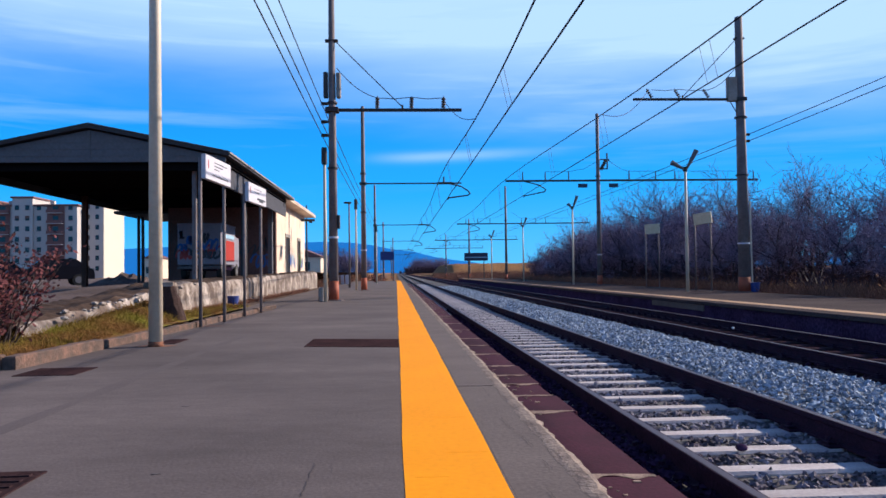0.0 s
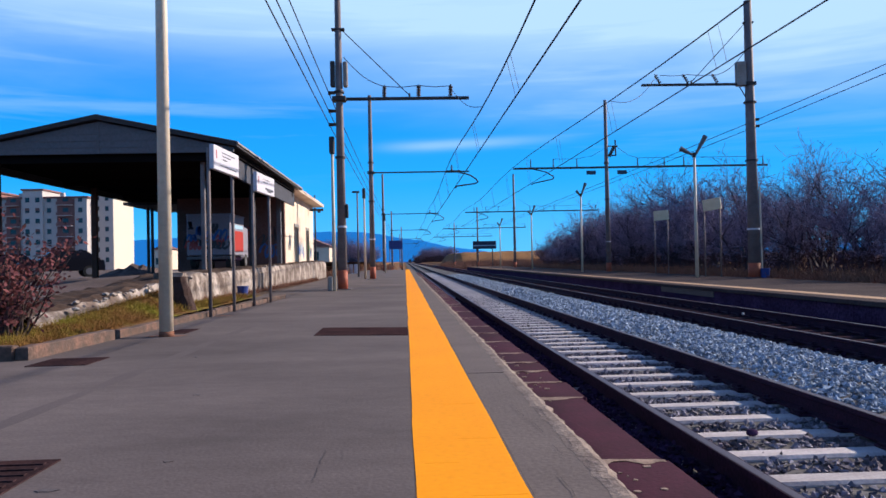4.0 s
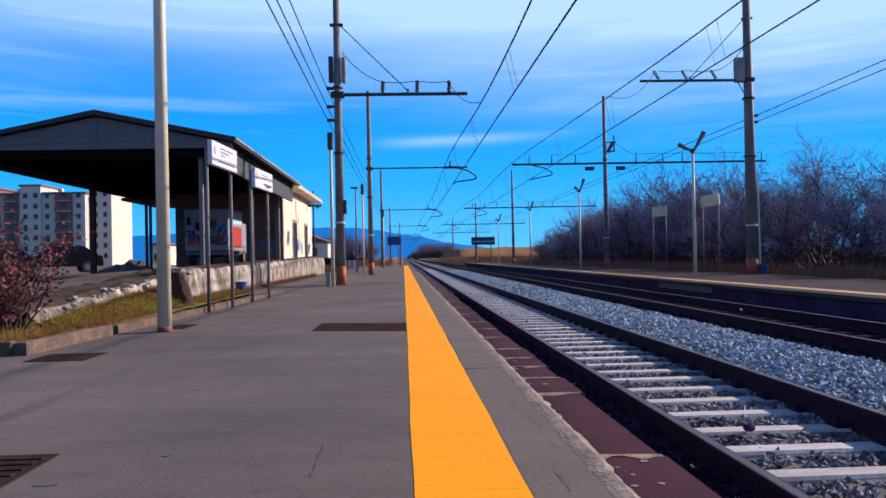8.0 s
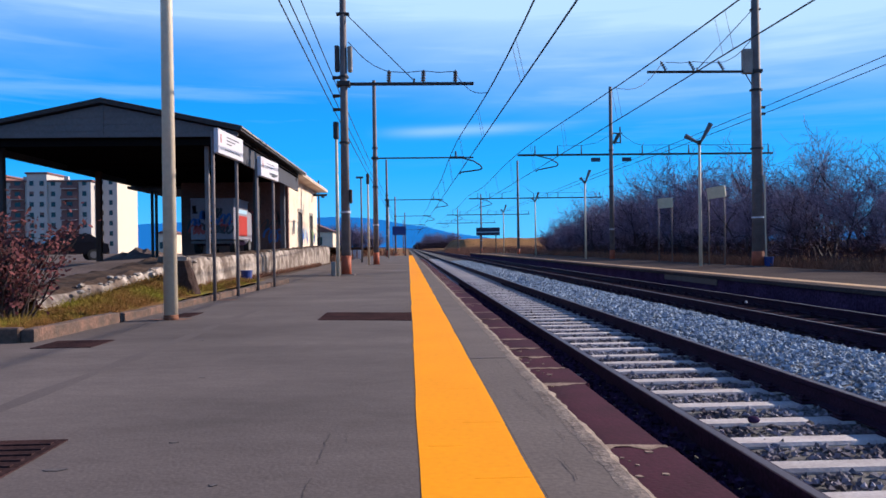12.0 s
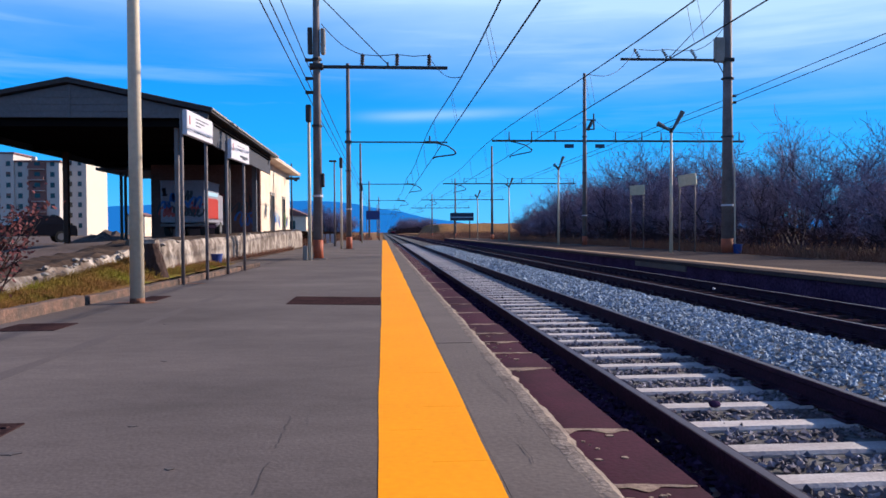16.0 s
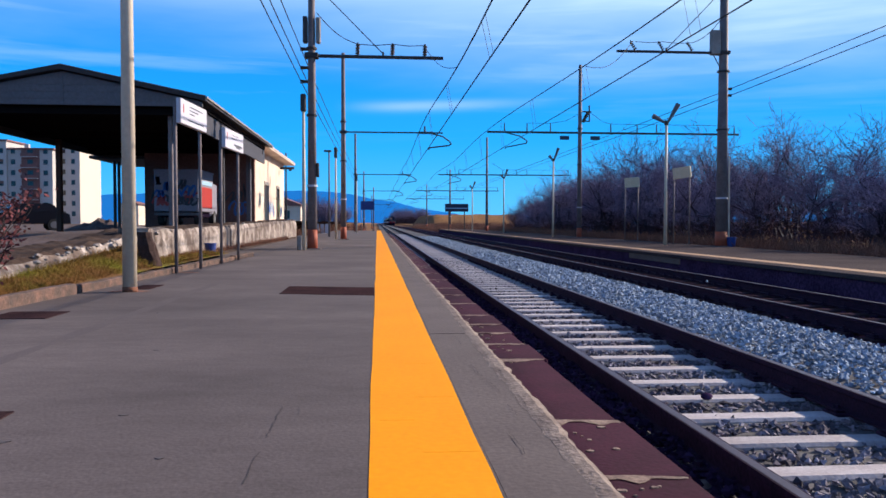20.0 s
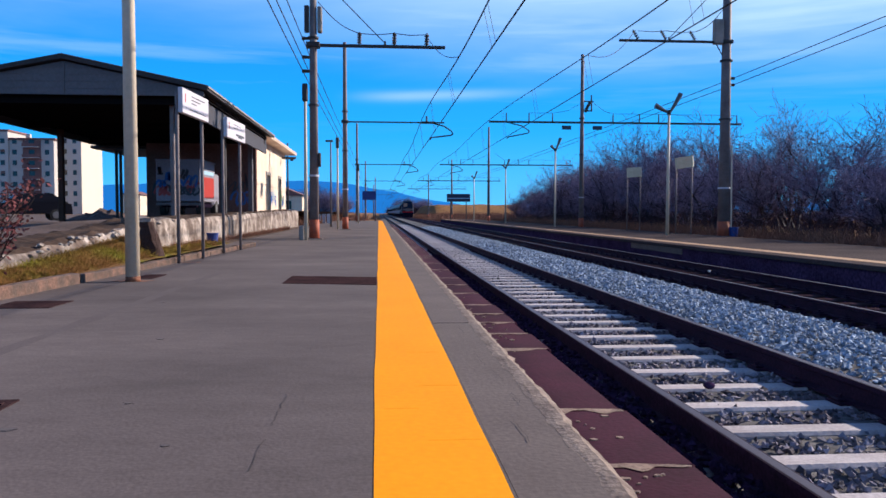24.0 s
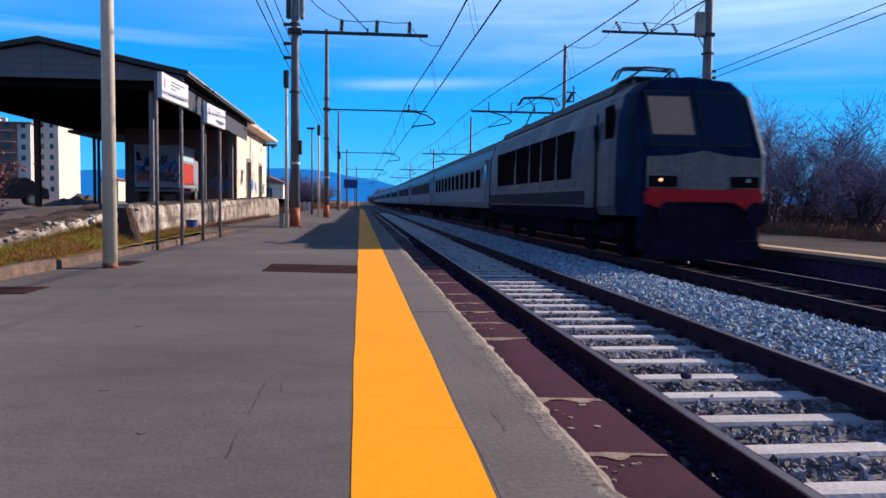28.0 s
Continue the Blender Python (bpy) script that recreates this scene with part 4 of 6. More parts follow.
# ---- planter kerb ----
def grass_z(x, y):
    """The strip lies level by the kerb and banks up against the ramp's wall."""
    bank = max(0.0, min(1.0, (-3.62 - x) / .6))
    top = max(.07, (yard_z(y) - .11) if y < 14.0 else (yard_z(14.0) - .11) * max(0, 1 - (y - 14) / 1.2))
    return .07 + (top - .07) * bank



KERB = thing("kerb", "weathered stone kerb along the grass strip", "kerb", kind="structure")
y = 7.3
for k, l in enumerate((1.92, 1.75, 2.3, 1.7, 2.2, 2.0)):
    x = -3.43 + (y - 7.3) * .044
    bm = box(-.115, 0, 0, l - .025, -.1, .12 if k == 0 else .085 + .012 * (k % 2))
    bmesh.ops.subdivide_edges(bm, edges=[e for e in bm.edges if abs(e.verts[0].co.y - e.verts[1].co.y) > .5], cuts=9)
    bmesh.ops.bevel(bm, geom=[e for e in bm.edges if e.verts[0].co.z > .06 and e.verts[1].co.z > .06 and e.calc_length() < .4], offset=.012, segments=1, affect="EDGES")
    for v in bm.verts:
        v.co += Vector((noise.noise(v.co * 4 + Vector((k, 0, 0))), 0, noise.noise(v.co * 5 + Vector((0, k, 0))))) * .014
    part("kerb_stone", bm, M_KERB, KERB, at=pose(x, y, 0, 0, 0, -2.52))
    y += l
part("kerb_stone", box(-9, -3.555, 7.28, 7.4, -.1, .135, .014), M_KERB, KERB)
tagged(part("grass_strip", sheet(steps(-9, -3.5, 33), steps(7.4, 19.4, 40), lambda x, y: grass_z(x, y) + .02 * noise.noise(Vector((x, y, 1)) * 2)), M_GRASS), "rough grass strip behind the kerb", "grass", kind="structure")

# ---- hatches in the platform ----
for label, x0, x1, y0, y1 in (("rusty rectangular hatch plate beside the yellow line", -1.06, .015, 8.9, 9.94), ("rusty cable pit cover", -3.24, -2.73, 6.82, 7.36), ("rusty ribbed pit cover", -2.05, -1.5, 2.8, 3.47), ("rusty plate at the foot of the pole", -2.95, -2.7, 9.75, 10.4)):
    h = thing("pit_cover", label, "hatch", (0, 0, 0), group="pit covers")
    skew = .13 if y0 > 8.8 and x1 > 0 else 0.0
    part("plate", prism([(x0, y0 + skew), (x1, y0 - skew), (x1, y1 - skew), (x0, y1 + skew)], -.02, .006, "z"), M_HATCH, h)
    if y0 < 3:
        for k in range(7):
            part("rib", box(x0 + .03, x1 - .03, y0 + .06 + k * .085, y0 + .09 + k * .085, .006, .012), M_HATCH, h)


# ---- train ----
def ring(half, top, low=.95, belt=2.3):
    """Half section of a rail vehicle's body, from the sill up to the roof's crown."""
    return [(half - .06, low), (half, low + .2), (half, belt), (half - .07, 3.0), (half - .24, top - .36), (half - .55, top - .1), (0, top)]


def whole(half):
    return half + [(-x, z) for x, z in half[-2::-1]]


def loft(sections, close=True):
    """A shell through sections, each a y and a closed outline of (x, z) or of (x, z, extra y)."""
    bm = bmesh.new()
    rings = [[bm.verts.new((p[0], y + (p[2] if len(p) > 2 else 0), p[1])) for p in o] for y, o in sections]
    for a, b in zip(rings, rings[1:]):
        for i in range(len(a)):
            j = (i + 1) % len(a)
            bm.faces.new((a[i], a[j], b[j], b[i]))
    if close:
        for r in (rings[0], rings[-1]):
            n = len(r)
            for i in range(n // 2):
                j = n - 1 - i
                if j - i > 2:
                    bm.faces.new((r[i], r[i + 1], r[j - 1], r[j]))
                elif j - i == 2:
                    bm.faces.new((r[i], r[i + 1], r[j]))
    bmesh.ops.recalc_face_normals(bm, faces=bm.faces)
    return bm


def bogie(parent, y):
    b = part("bogie", box(-1.1, 1.1, y - 1.9, y + 1.9, .42, .8, .05), M_UNDER, parent)
    for dy in (-1.3, 1.3):
        for s in (-1, 1):
            part("wheel", tube((s * .69, y + dy, .5), (s * .82, y + dy, .5), .5, sides=22), M_UNDER, b)
            part("axle_box", box(min(s * .95, s * 1.2), max(s * .95, s * 1.2), y + dy - .2, y + dy + .2, .38, .7, .04), M_UNDER, b)
    for s in (-1, 1):
        part("spring", tube((s * 1.08, y, .5), (s * 1.08, y, .95), .13, sides=10), M_UNDER, b)


def pantograph(parent, y, z, up):
    """A frame pantograph on four feet; up: how high it is raised."""
    p = part("pantograph", box(-.55, .55, y - .5, y + .5, z + .12, z + .17, .01), M_DARKSTEEL, parent)
    for sx in (-.45, .45):
        for sy in (-.4, .4):
            part("insulator_foot", tube((sx, y + sy, z - .1), (sx, y + sy, z + .14), .05, .04, 8), M_CERAMIC, p)
        part("lower_arm", tube((sx, y + .4, z + .17), (sx * .8, y - .75, z + .17 + up * .55), .025, sides=6), M_DARKSTEEL, p)
        part("upper_arm", tube((sx * .8, y - .75, z + .17 + up * .55), (sx * .9, y + .1, z + .17 + up), .02, sides=6), M_DARKSTEEL, p)
    for dy in (-.12, .22):
        pts = [(-.78, y + dy, z + up - .1), (-.62, y + dy, z + up + .17), (0, y + dy, z + up + .2), (.62, y + dy, z + up + .17), (.78, y + dy, z + up - .1)]
        part("contact_strip", wire(pts, .028, sides=6), M_DARKSTEEL, p)


def locomotive():
    """Front at y = 0, body towards +y, rail heads at z = 0."""
    l = thing("locomotive", "grey and blue electric locomotive with red bumper band", "locomotive")
    length, half, top = 16.9, 1.45, 3.88
    body = whole(ring(half, top))
    part("body", loft([(2.35, body), (length, body)]), M_LOCO, l, "grey painted body with grime along the sill")

    # cab: raked above the belt, tapered in plan
    def at_front(x, z, setback):
        rake = max(0.0, z - 2.2) * .46
        return (x * (.86 + .08 * max(0, min(1, (z - 2.2) / 1.4))), z - (.05 if z > 3.3 else 0), rake + setback)

    front = [at_front(x, z, 0.05 if abs(x) > 1.2 else 0.0) for x, z in body]
    part("cab", loft([(0.0, front), (1.2, [(x * .97, z, .1 * max(0, z - 2.2)) for x, z in body]), (2.348, body)]), M_LOCOBLUE, l, "dark blue driver's cab with raked front and grey sides")
    cab_mesh = l.children[-1].data
    cab_mesh.materials.append(M_LOCO)
    for face in cab_mesh.polygons:
        face.material_index = 1 if abs(face.normal.x) > .6 and abs(face.normal.y) < .45 and face.center.y > 1.3 else 0
    # lower front in grey, standing just proud of the cab
    part("front_panel", prism([(-1.16, 1.52), (-.47, 1.52), (-.47, 2.17), (-1.17, 2.13)], -.022, .02, "y"), M_LOCOPALE, l, "pale grey front panel")
    part("front_panel", prism([(.47, 1.52), (1.16, 1.52), (1.17, 2.13), (.47, 2.17)], -.022, .02, "y"), M_LOCOPALE, l, "pale grey front panel")
    part("nose_panel", prism([(-.46, 1.5), (.46, 1.5), (.46, 2.18), (0, 2.26), (-.46, 2.18)], -.034, .02, "y"), M_LOCOPALE, l, "pale grey middle panel")
    part("bumper_band", prism([(-1.1, 1.52), (-.5, 1.5), (.5, 1.5), (1.1, 1.52), (1.2, 1.42), (1.17, 1.2), (.85, 1.1), (.6, 1.25), (-.6, 1.25), (-.85, 1.1), (-1.17, 1.2), (-1.2, 1.42)], -.10, .06, "y"), M_LOCORED, l, "bright red bumper band")
    # pale strips added to imitate sunlight catching the right front edge
    part("corner_trim", tube((1.245, .03, 1.3), (1.25, .05, 2.2), .03, sides=6), M_SUNSIDE, l, "pale added strip that paints the body's sunlit edge")
    part("corner_trim", tube((1.25, .05, 2.2), (1.17, .62, 3.44), .03, sides=6), M_SUNSIDE, l)
    part("skirt", box(-1.2, 1.2, .0, .5, .22, 1.2, .05), M_UNDER, l)
    part("snow_plough", prism([(-1.2, .12), (1.2, .12), (1.05, .5), (-1.05, .5)], -.25, .1, "y"), M_UNDER, l)
    tilt = math.degrees(math.atan(.46))
    for s, m, name in ((-1, M_BLIND, "tan sun blind behind the windscreen"), (1, M_GLASS, "dark windscreen")):
        w = part("windscreen", box(min(s * .07, s * 1.0), max(s * .07, s * 1.0), -.012, .012, 0, 1.2, .004), M_SCREEN, l, at=pose(0, .115, 2.40, -tilt, 0, 0))
        part("rubber_seal", box(min(s * .04, s * 1.04), max(s * .04, s * 1.04), .004, .016, -.04, 1.24), M_RUBBER, w)
        if s < 0:
            part("sun_blind", box(-.99, -.12, -.016, -.011, .2, 1.08), M_BLIND, w, name)
    for s in (-1, 1):
        housing = part("lamp_housing", box(s * .84 - .3, s * .84 + .3, -.045, .0, 1.54, 1.76, .02), M_VOID, l)
        part("headlight", tube((s * .9, -.075, 1.68), (s * .9, -.035, 1.68), .03 if s < 0 else .04, sides=14), M_HEADLIGHT if s < 0 else M_LAMPDIM, housing)
        buf = part("buffer", tube((s * .88, -.45, 1.02), (s * .88, .1, 1.02), .09, sides=12), M_UNDER, l)
        part("buffer_head", tube((s * .88, -.5, 1.02), (s * .88, -.45, 1.02), .23, sides=18), M_UNDER, buf)
        part("cab_window", box(min(s * 1.36, s * 1.415), max(s * 1.36, s * 1.415), 1.45, 1.95, 2.6, 3.3, .004), M_VOID, l)
        part("handrail", tube((s * 1.47, 2.5, 1.25), (s * 1.47, 2.5, 2.6), .018, sides=6), M_GABLE, l)
        part("door_seam", box(min(s * 1.43, s * 1.459), max(s * 1.43, s * 1.459), 2.36, 2.42, .95, 3.2), M_VOID, l)
        part("cab_door", box(min(s * 1.44, s * 1.462), max(s * 1.44, s * 1.462), 2.6, 3.25, 1.1, 3.0, .004), M_LOCO, l)
        for a, b in ((4.5, 6.0), (6.25, 7.8), (8.05, 9.4), (9.65, 11.6), (11.95, 15.2)):
            w = part("side_window", box(min(s * 1.4, s * 1.458), max(s * 1.4, s * 1.458), a, b, 1.82, 3.02, .004), M_VOID, l)
            part("window_frame", box(min(s * 1.44, s * 1.462), max(s * 1.44, s * 1.462), b, b + .07, 1.78, 3.05), M_GABLE, w)
        part("stripe", box(min(s * 1.44, s * 1.457), max(s * 1.44, s * 1.457), 3.4, length - .1, 1.52, 1.60), M_GABLE, l)
        part("lower_panel", box(min(s * 1.43, s * 1.456), max(s * 1.43, s * 1.456), 2.4, length - .05, 1.17, 1.5), M_LOCOLOW, l, "dark grimy lower side panel")
        part("sill", box(min(s * 1.3, s * 1.44), max(s * 1.3, s * 1.44), 2.4, length - .05, .8, 1.165, .02), M_UNDER, l)
    part("roof_fairing", loft([(2.6, [(1.05, 3.7), (.95, 3.92), (0, 3.98), (-.95, 3.92), (-1.05, 3.7)]), (length - .4, [(1.05, 3.7), (.95, 3.92), (0, 3.98), (-.95, 3.92), (-1.05, 3.7)])]), M_ROOF, l, "dark roof equipment cover")
    for y in (6.2, 7.6, 9.0, 10.4, 11.8):
        part("roof_insulator", tube((.3, y, 3.93), (.3, y, 4.2), .07, .05, 8), M_CERAMIC, l)
    part("roof_bus_bar", tube((.3, 4.5, 4.22), (.3, 13.5, 4.22), .025, sides=6), M_WIRE, l)
    part("horn", tube((-.4, 1.6, 3.88), (-.4, 2.1, 3.88), .05, .03, 8), M_DARKSTEEL, l)
    pantograph(l, 3.3, 3.98, .24)
    pantograph(l, 14.6, 3.98, 1.02)
    for y in (3.6, length - 3.4):
        bogie(l, y)
    part("transformer_box", box(-1.2, 1.2, 6.2, length - 6.0, .35, .95, .05), M_UNDER, l)
    return l


def coach():
    c = thing("coach", "grey railway coach with a dark blue window band", "coach", group="coaches")
    length, half = 26.0, 1.42
    body = whole(ring(half, 3.85))
    part("body", loft([(.2, body), (length, body)]), M_COACH, c)
    part("roof", loft([(.15, [(1.22, 3.45), (.9, 3.79), (0, 3.9), (-.9, 3.79), (-1.22, 3.45)]), (length + .05, [(1.22, 3.45), (.9, 3.79), (0, 3.9), (-.9, 3.79), (-1.22, 3.45)])]), M_ROOF, c, "dark grey roof")
    part("gangway", box(-.6, .6, -.1, .25, 1.1, 3.2, .05), M_RUBBER, c)
    for s in (-1, 1):
        part("window_band", box(min(s * 1.4, s * 1.432), max(s * 1.4, s * 1.432), 2.2, length - 2.2, 1.8, 2.75), M_COACHBLUE, c, "dark blue window band")
        part("sill_band", box(min(s * 1.4, s * 1.43), max(s * 1.4, s * 1.43), .25, length - .05, 1.0, 1.2), M_COACHBLUE, c)
        for k in range(11):
            part("window", box(min(s * 1.4, s * 1.44), max(s * 1.4, s * 1.44), 2.6 + k * 1.92, 3.85 + k * 1.92, 1.88, 2.66, .004), M_VOID, c)
        for y in (.7, length - 1.6):
            d = part("door", box(min(s * 1.4, s * 1.436), max(s * 1.4, s * 1.436), y, y + .85, 1.0, 3.0, .004), M_GABLE, c)
            part("door_window", box(min(s * 1.43, s * 1.442), max(s * 1.43, s * 1.442), y + .2, y + .65, 2.0, 2.8), M_GLASS, d)
    for y in (3.6, length - 3.4):
        bogie(c, y)
    part("battery_box", box(-1.15, 1.15, 9.0, 17.0, .45, .98, .05), M_UNDER, c)
    return c


LOCO = locomotive()
COACHES = [coach()]
for k in range(9):
    COACHES.append(copy_thing(COACHES[0], Matrix.Identity(4)))


def on_line(d):
    """The pose on the far track at the run d along it."""
    if d > CURVE_AT:
        a = (d - CURVE_AT) / RADIUS
        return pose(T2 - RADIUS * (1 - math.cos(a)), CURVE_AT + RADIUS * math.sin(a), RAIL2, 0, 0, math.degrees(a))
    return pose(T2, d, RAIL2)


# ---- buildings behind ----
def facade_window(parent, x, y, z, w=1.15, h=1.35, shutter=False):
    win = part("window", box(x - w / 2, x + w / 2, y - .03, y + .1, z, z + h), M_GLASS, parent)
    part("sill", box(x - w / 2 - .1, x + w / 2 + .1, y - .16, y - .031, z - .1, z), M_APT, win)
    if shutter:
        part("roller_shutter", box(x - w / 2, x + w / 2, y - .05, y - .032, z + h * .45, z + h), M_OCHRE, win)


def apartments():
    a = thing("apartment_building", "seven-storey pale apartment block with sunlit gable", "building", (0, 0, .3))
    r = random.Random(3)
    part("wall", box(-132, -89.2, 225.4, 241, 0, 20.4), M_APT, a, "pale plaster front in shade")
    part("wing_wall", box(-89.2, -83.7, 230, 247, 0, 21.2), M_APT, a, "pale plaster wing with blank sunlit gable")
    part("wing_gable", box(-83.7, -83.6, 230.05, 246.95, 0, 21.1), M_SUNSIDE, a)
    part("roof", box(-132.6, -88.6, 224.8, 241.6, 20.4, 20.9, .1), M_APTRED, a, "red-brown eaves")
    part("roof", box(-89.4, -83.2, 229.6, 247.4, 21.2, 21.6, .1), M_APT, a)
    for x0, x1, h in ((-106.5, -101.0, 22.6), (-119, -112.5, 21.9)):
        t = part("stair_tower", box(x0, x1, 224.6, 236, 0, h), M_APTRED if x0 < -110 else M_APT, a)
        part("tower_roof", box(x0 - .4, x1 + .4, 224.2, 236.4, h, h + .5, .08), M_APTRED, t)
    for x in (-126, -98.5, -110):
        part("chimney", box(x, x + 1.1, 230, 231.2, 20.9, 22.4), M_APT, a)
    # red bands with balconies
    for x0, x1 in ((-111.2, -107.4), (-97.3, -92.6)):
        part("red_bay", box(x0, x1, 225.1, 225.42, 0, 20.3), M_APTRED, a, "red-brown bay")
        for f in range(7):
            z = .6 + f * 2.95
            b = part("balcony", box(x0 + .2, x1 - .2, 223.9, 225.1, z, z + .18), M_APT, a)
            part("balustrade", box(x0 + .2, x1 - .2, 223.9, 224.0, z + .18, z + 1.05), M_APTRED, b)
            facade_window(a, (x0 + x1) / 2, 225.08, z + .3, 1.5, 2.0)
    for f in range(7):
        z = 1.6 + f * 2.95
        for x in (-129, -124.5, -121, -105.2, -102.4, -99.6, -91.0):
            facade_window(a, x, 225.36 if not -106.5 < x < -101 else 224.56, z, shutter=r.random() < .3)
        for x in (-88.0, -85.4):
            facade_window(a, x, 229.96, z + .6, 1.0, 1.35)
    return a


apartments()


def house(x, y, w, d, h, wall, label):
    b = thing("house", label, "house", (x, y, .2), group="far houses")
    part("wall", box(0, w, 0, d, -.5, h), wall, b)
    part("roof", prism([(-.4, h), (w + .4, h), (w / 2, h + w * .22)], -.4, d + .4, "y"), M_APTRED, b, "red tiled roof")
    for k in range(2):
        facade_window(b, w * (.3 + .4 * k), 0, 1.1, .9, 1.2)
    return b


def soil_heap(label, x, y, w, d, h, seed):
    heap = thing("soil_heap", label, "heap", (x, y, yard_level(x, y) - .04))
    bm = sheet(steps(-w, w, 18), steps(-d, d, 12), lambda u, v: h * max(0.0, 1 - (u / w) ** 2) * max(0.0, 1 - (v / d) ** 2) * (1 + .6 * noise.noise(Vector((u * 2.2, v * 2.2, seed)))) + .03 * noise.noise(Vector((u * 7, v * 7, seed))))
    part("soil", bm, M_YARD, heap)


soil_heap("low heap of earth and rubble in the yard", -13.7, 39.5, 1.7, 1.0, .55, 3)
soil_heap("low heap of earth and rubble in the yard", -15.6, 46.5, 1.9, 1.1, .7, 8)
house(-17.2, 112, 6.5, 8, 3.0, M_CREAM, "small pale house with red tiled roof beyond the shed")
house(-24.0, 150, 9.0, 8, 4.2, M_APT, "white house with red roof among trees")
house(-47.3, 150, 3.2, 6, 3.9, M_CREAM, "narrow cream house with red roof beyond the gravel yard")


# ---- bare trees ----
def bare_tree(seed, height, spread, stems=(4, 5, 6), least=.009):
    r = random.Random(seed)
    twigs, limbs = ([], []), ([], [])

    def seg(store, a, b, ra, rb):
        vs, fs = store
        d = (b - a).normalized()
        u = d.orthogonal().normalized()
        w = d.cross(u)
        i = len(vs)
        for p, q in ((a, ra), (b, rb)):
            for k in range(3):
                t = k * 2.0944
                vs.append(p + (u * math.cos(t) + w * math.sin(t)) * q)
        for k in range(3):
            j = (k + 1) % 3
            fs.append((i + k, i + j, i + 3 + j, i + 3 + k))

    def grow(p, d, length, rad, level):
        for _ in range(3):
            q = p + d * (length / 3)
            seg(limbs if level < 3 else twigs, p, q, max(least, rad), max(least * .8, rad * .82))
            p, rad = q, rad * .82
            d = (d + Vector((r.uniform(-1, 1), r.uniform(-1, 1), r.uniform(-.5, .8))) * .24).normalized()
            if level < 3 or level == 3 and r.random() < .72:
                for _ in range(2 if level < 3 else 1):
                    side = Vector((r.uniform(-1, 1), r.uniform(-1, 1), r.uniform(-.35, .9))).normalized()
                    grow(p, (d * .5 + side * .8).normalized(), length * r.uniform(.5, .74), rad * .64, level + 1)

    for k in range(r.choice(stems)):
        d = Vector((r.uniform(-1, 1) * spread, r.uniform(-1, 1) * spread, 1)).normalized()
        grow(Vector((r.uniform(-.7, .7), r.uniform(-.7, .7), -.1)), d, height * r.uniform(.36, .5), .0165 * height, 0)
    return limbs, twigs


def pydata(name, data, material):
    me = bpy.data.meshes.new(name)
    me.from_pydata([tuple(v) for v in data[0]], [], data[1])
    me.materials.append(material)
    return me


def tree_thing(seed, height, spread):
    t = thing("bare_tree", "leafless grey-brown thicket tree behind the far platform", "tree", group="bare trees")
    trunk, crown = bare_tree(seed, height, spread)
    part("trunk", pydata("trunk", trunk, M_TRUNK), None, t)
    part("crown", pydata("crown", crown, M_BARK), None, t, "tangle of bare twigs")
    return t


TREES = [tree_thing(s, 6.6, .6) for s in (1, 2, 3, 4, 5)]
rt = random.Random(8)
spots = []
for k in range(40):
    y = 21 + k * 2.12 + rt.uniform(-.9, .9)
    near = k % 2
    tall = .86 + .34 * smooth((y - 24) / 34) - .40 * smooth((y - 72) / 34)
    spots.append((18.4 + 3.8 * near + rt.uniform(-1.2, 1.6), y, (.76 if near == 0 else 1.0) * tall * rt.uniform(.80, 1.10) * (.78 if 29 < y < 33.5 else 1)))
for k in range(16):    # copse far off beside the line, and one left of it
    spots.append((10.5 + k * 2.1 + rt.uniform(-.8, .8), 700 + rt.uniform(-40, 60), 1.9 + .7 * rt.random() if k > 2 else .9 + .4 * k))
for k in range(18):
    spots.append((-6 - k * 1.3 + rt.uniform(-.5, .5), 118 + k * 1.5 + rt.uniform(-6, 10), .7 + .25 * rt.random()))
for k, (x, y, s) in enumerate(spots):
    m = pose(x, y, -.25, 0, 0, rt.uniform(0, 360)) @ Matrix.Scale(s, 4)
    if k < len(TREES):
        TREES[k].matrix_basis = m
    else:
        src = TREES[k % len(TREES)]
        copy_thing(src, m @ Matrix.Scale(1 / src.scale[0], 4))


def scrub(name, label, n, place_at, material, lengths, radius, seed, lean=.6, sides=3):
    """Many loose twigs or blades as one mass."""
    r = random.Random(seed)
    vs, fs = [], []
    for _ in range(n):
        x, y, z = place_at(r)
        l = r.uniform(*lengths)
        d = Vector((r.uniform(-lean, lean), r.uniform(-lean, lean), r.uniform(.25, 1))).normalized() * l
        u = d.orthogonal().normalized() * radius
        w = d.cross(u).normalized() * radius
        i = len(vs)
        vs += [(x + u.x, y + u.y, z + u.z), (x - u.x * .5 + w.x, y - u.y * .5 + w.y, z - u.z * .5 + w.z), (x - u.x * .5 - w.x, y - u.y * .5 - w.y, z - u.z * .5 - w.z), (x + d.x, y + d.y, z + d.z)]
        fs += [(i, i + 1, i + 3), (i + 1, i + 2, i + 3), (i + 2, i, i + 3)]
    return tagged(new(name, pydata(name, (vs, fs), material)), label, name.replace("_", " "), kind="stuff")


def grass_spot(r):
    x, y = -3.62 - .72 * r.random() - (.8 * r.random() if r.random() < .15 else 0), 7.5 + 11.8 * r.random()
    return x, y, grass_z(x, y) - .02


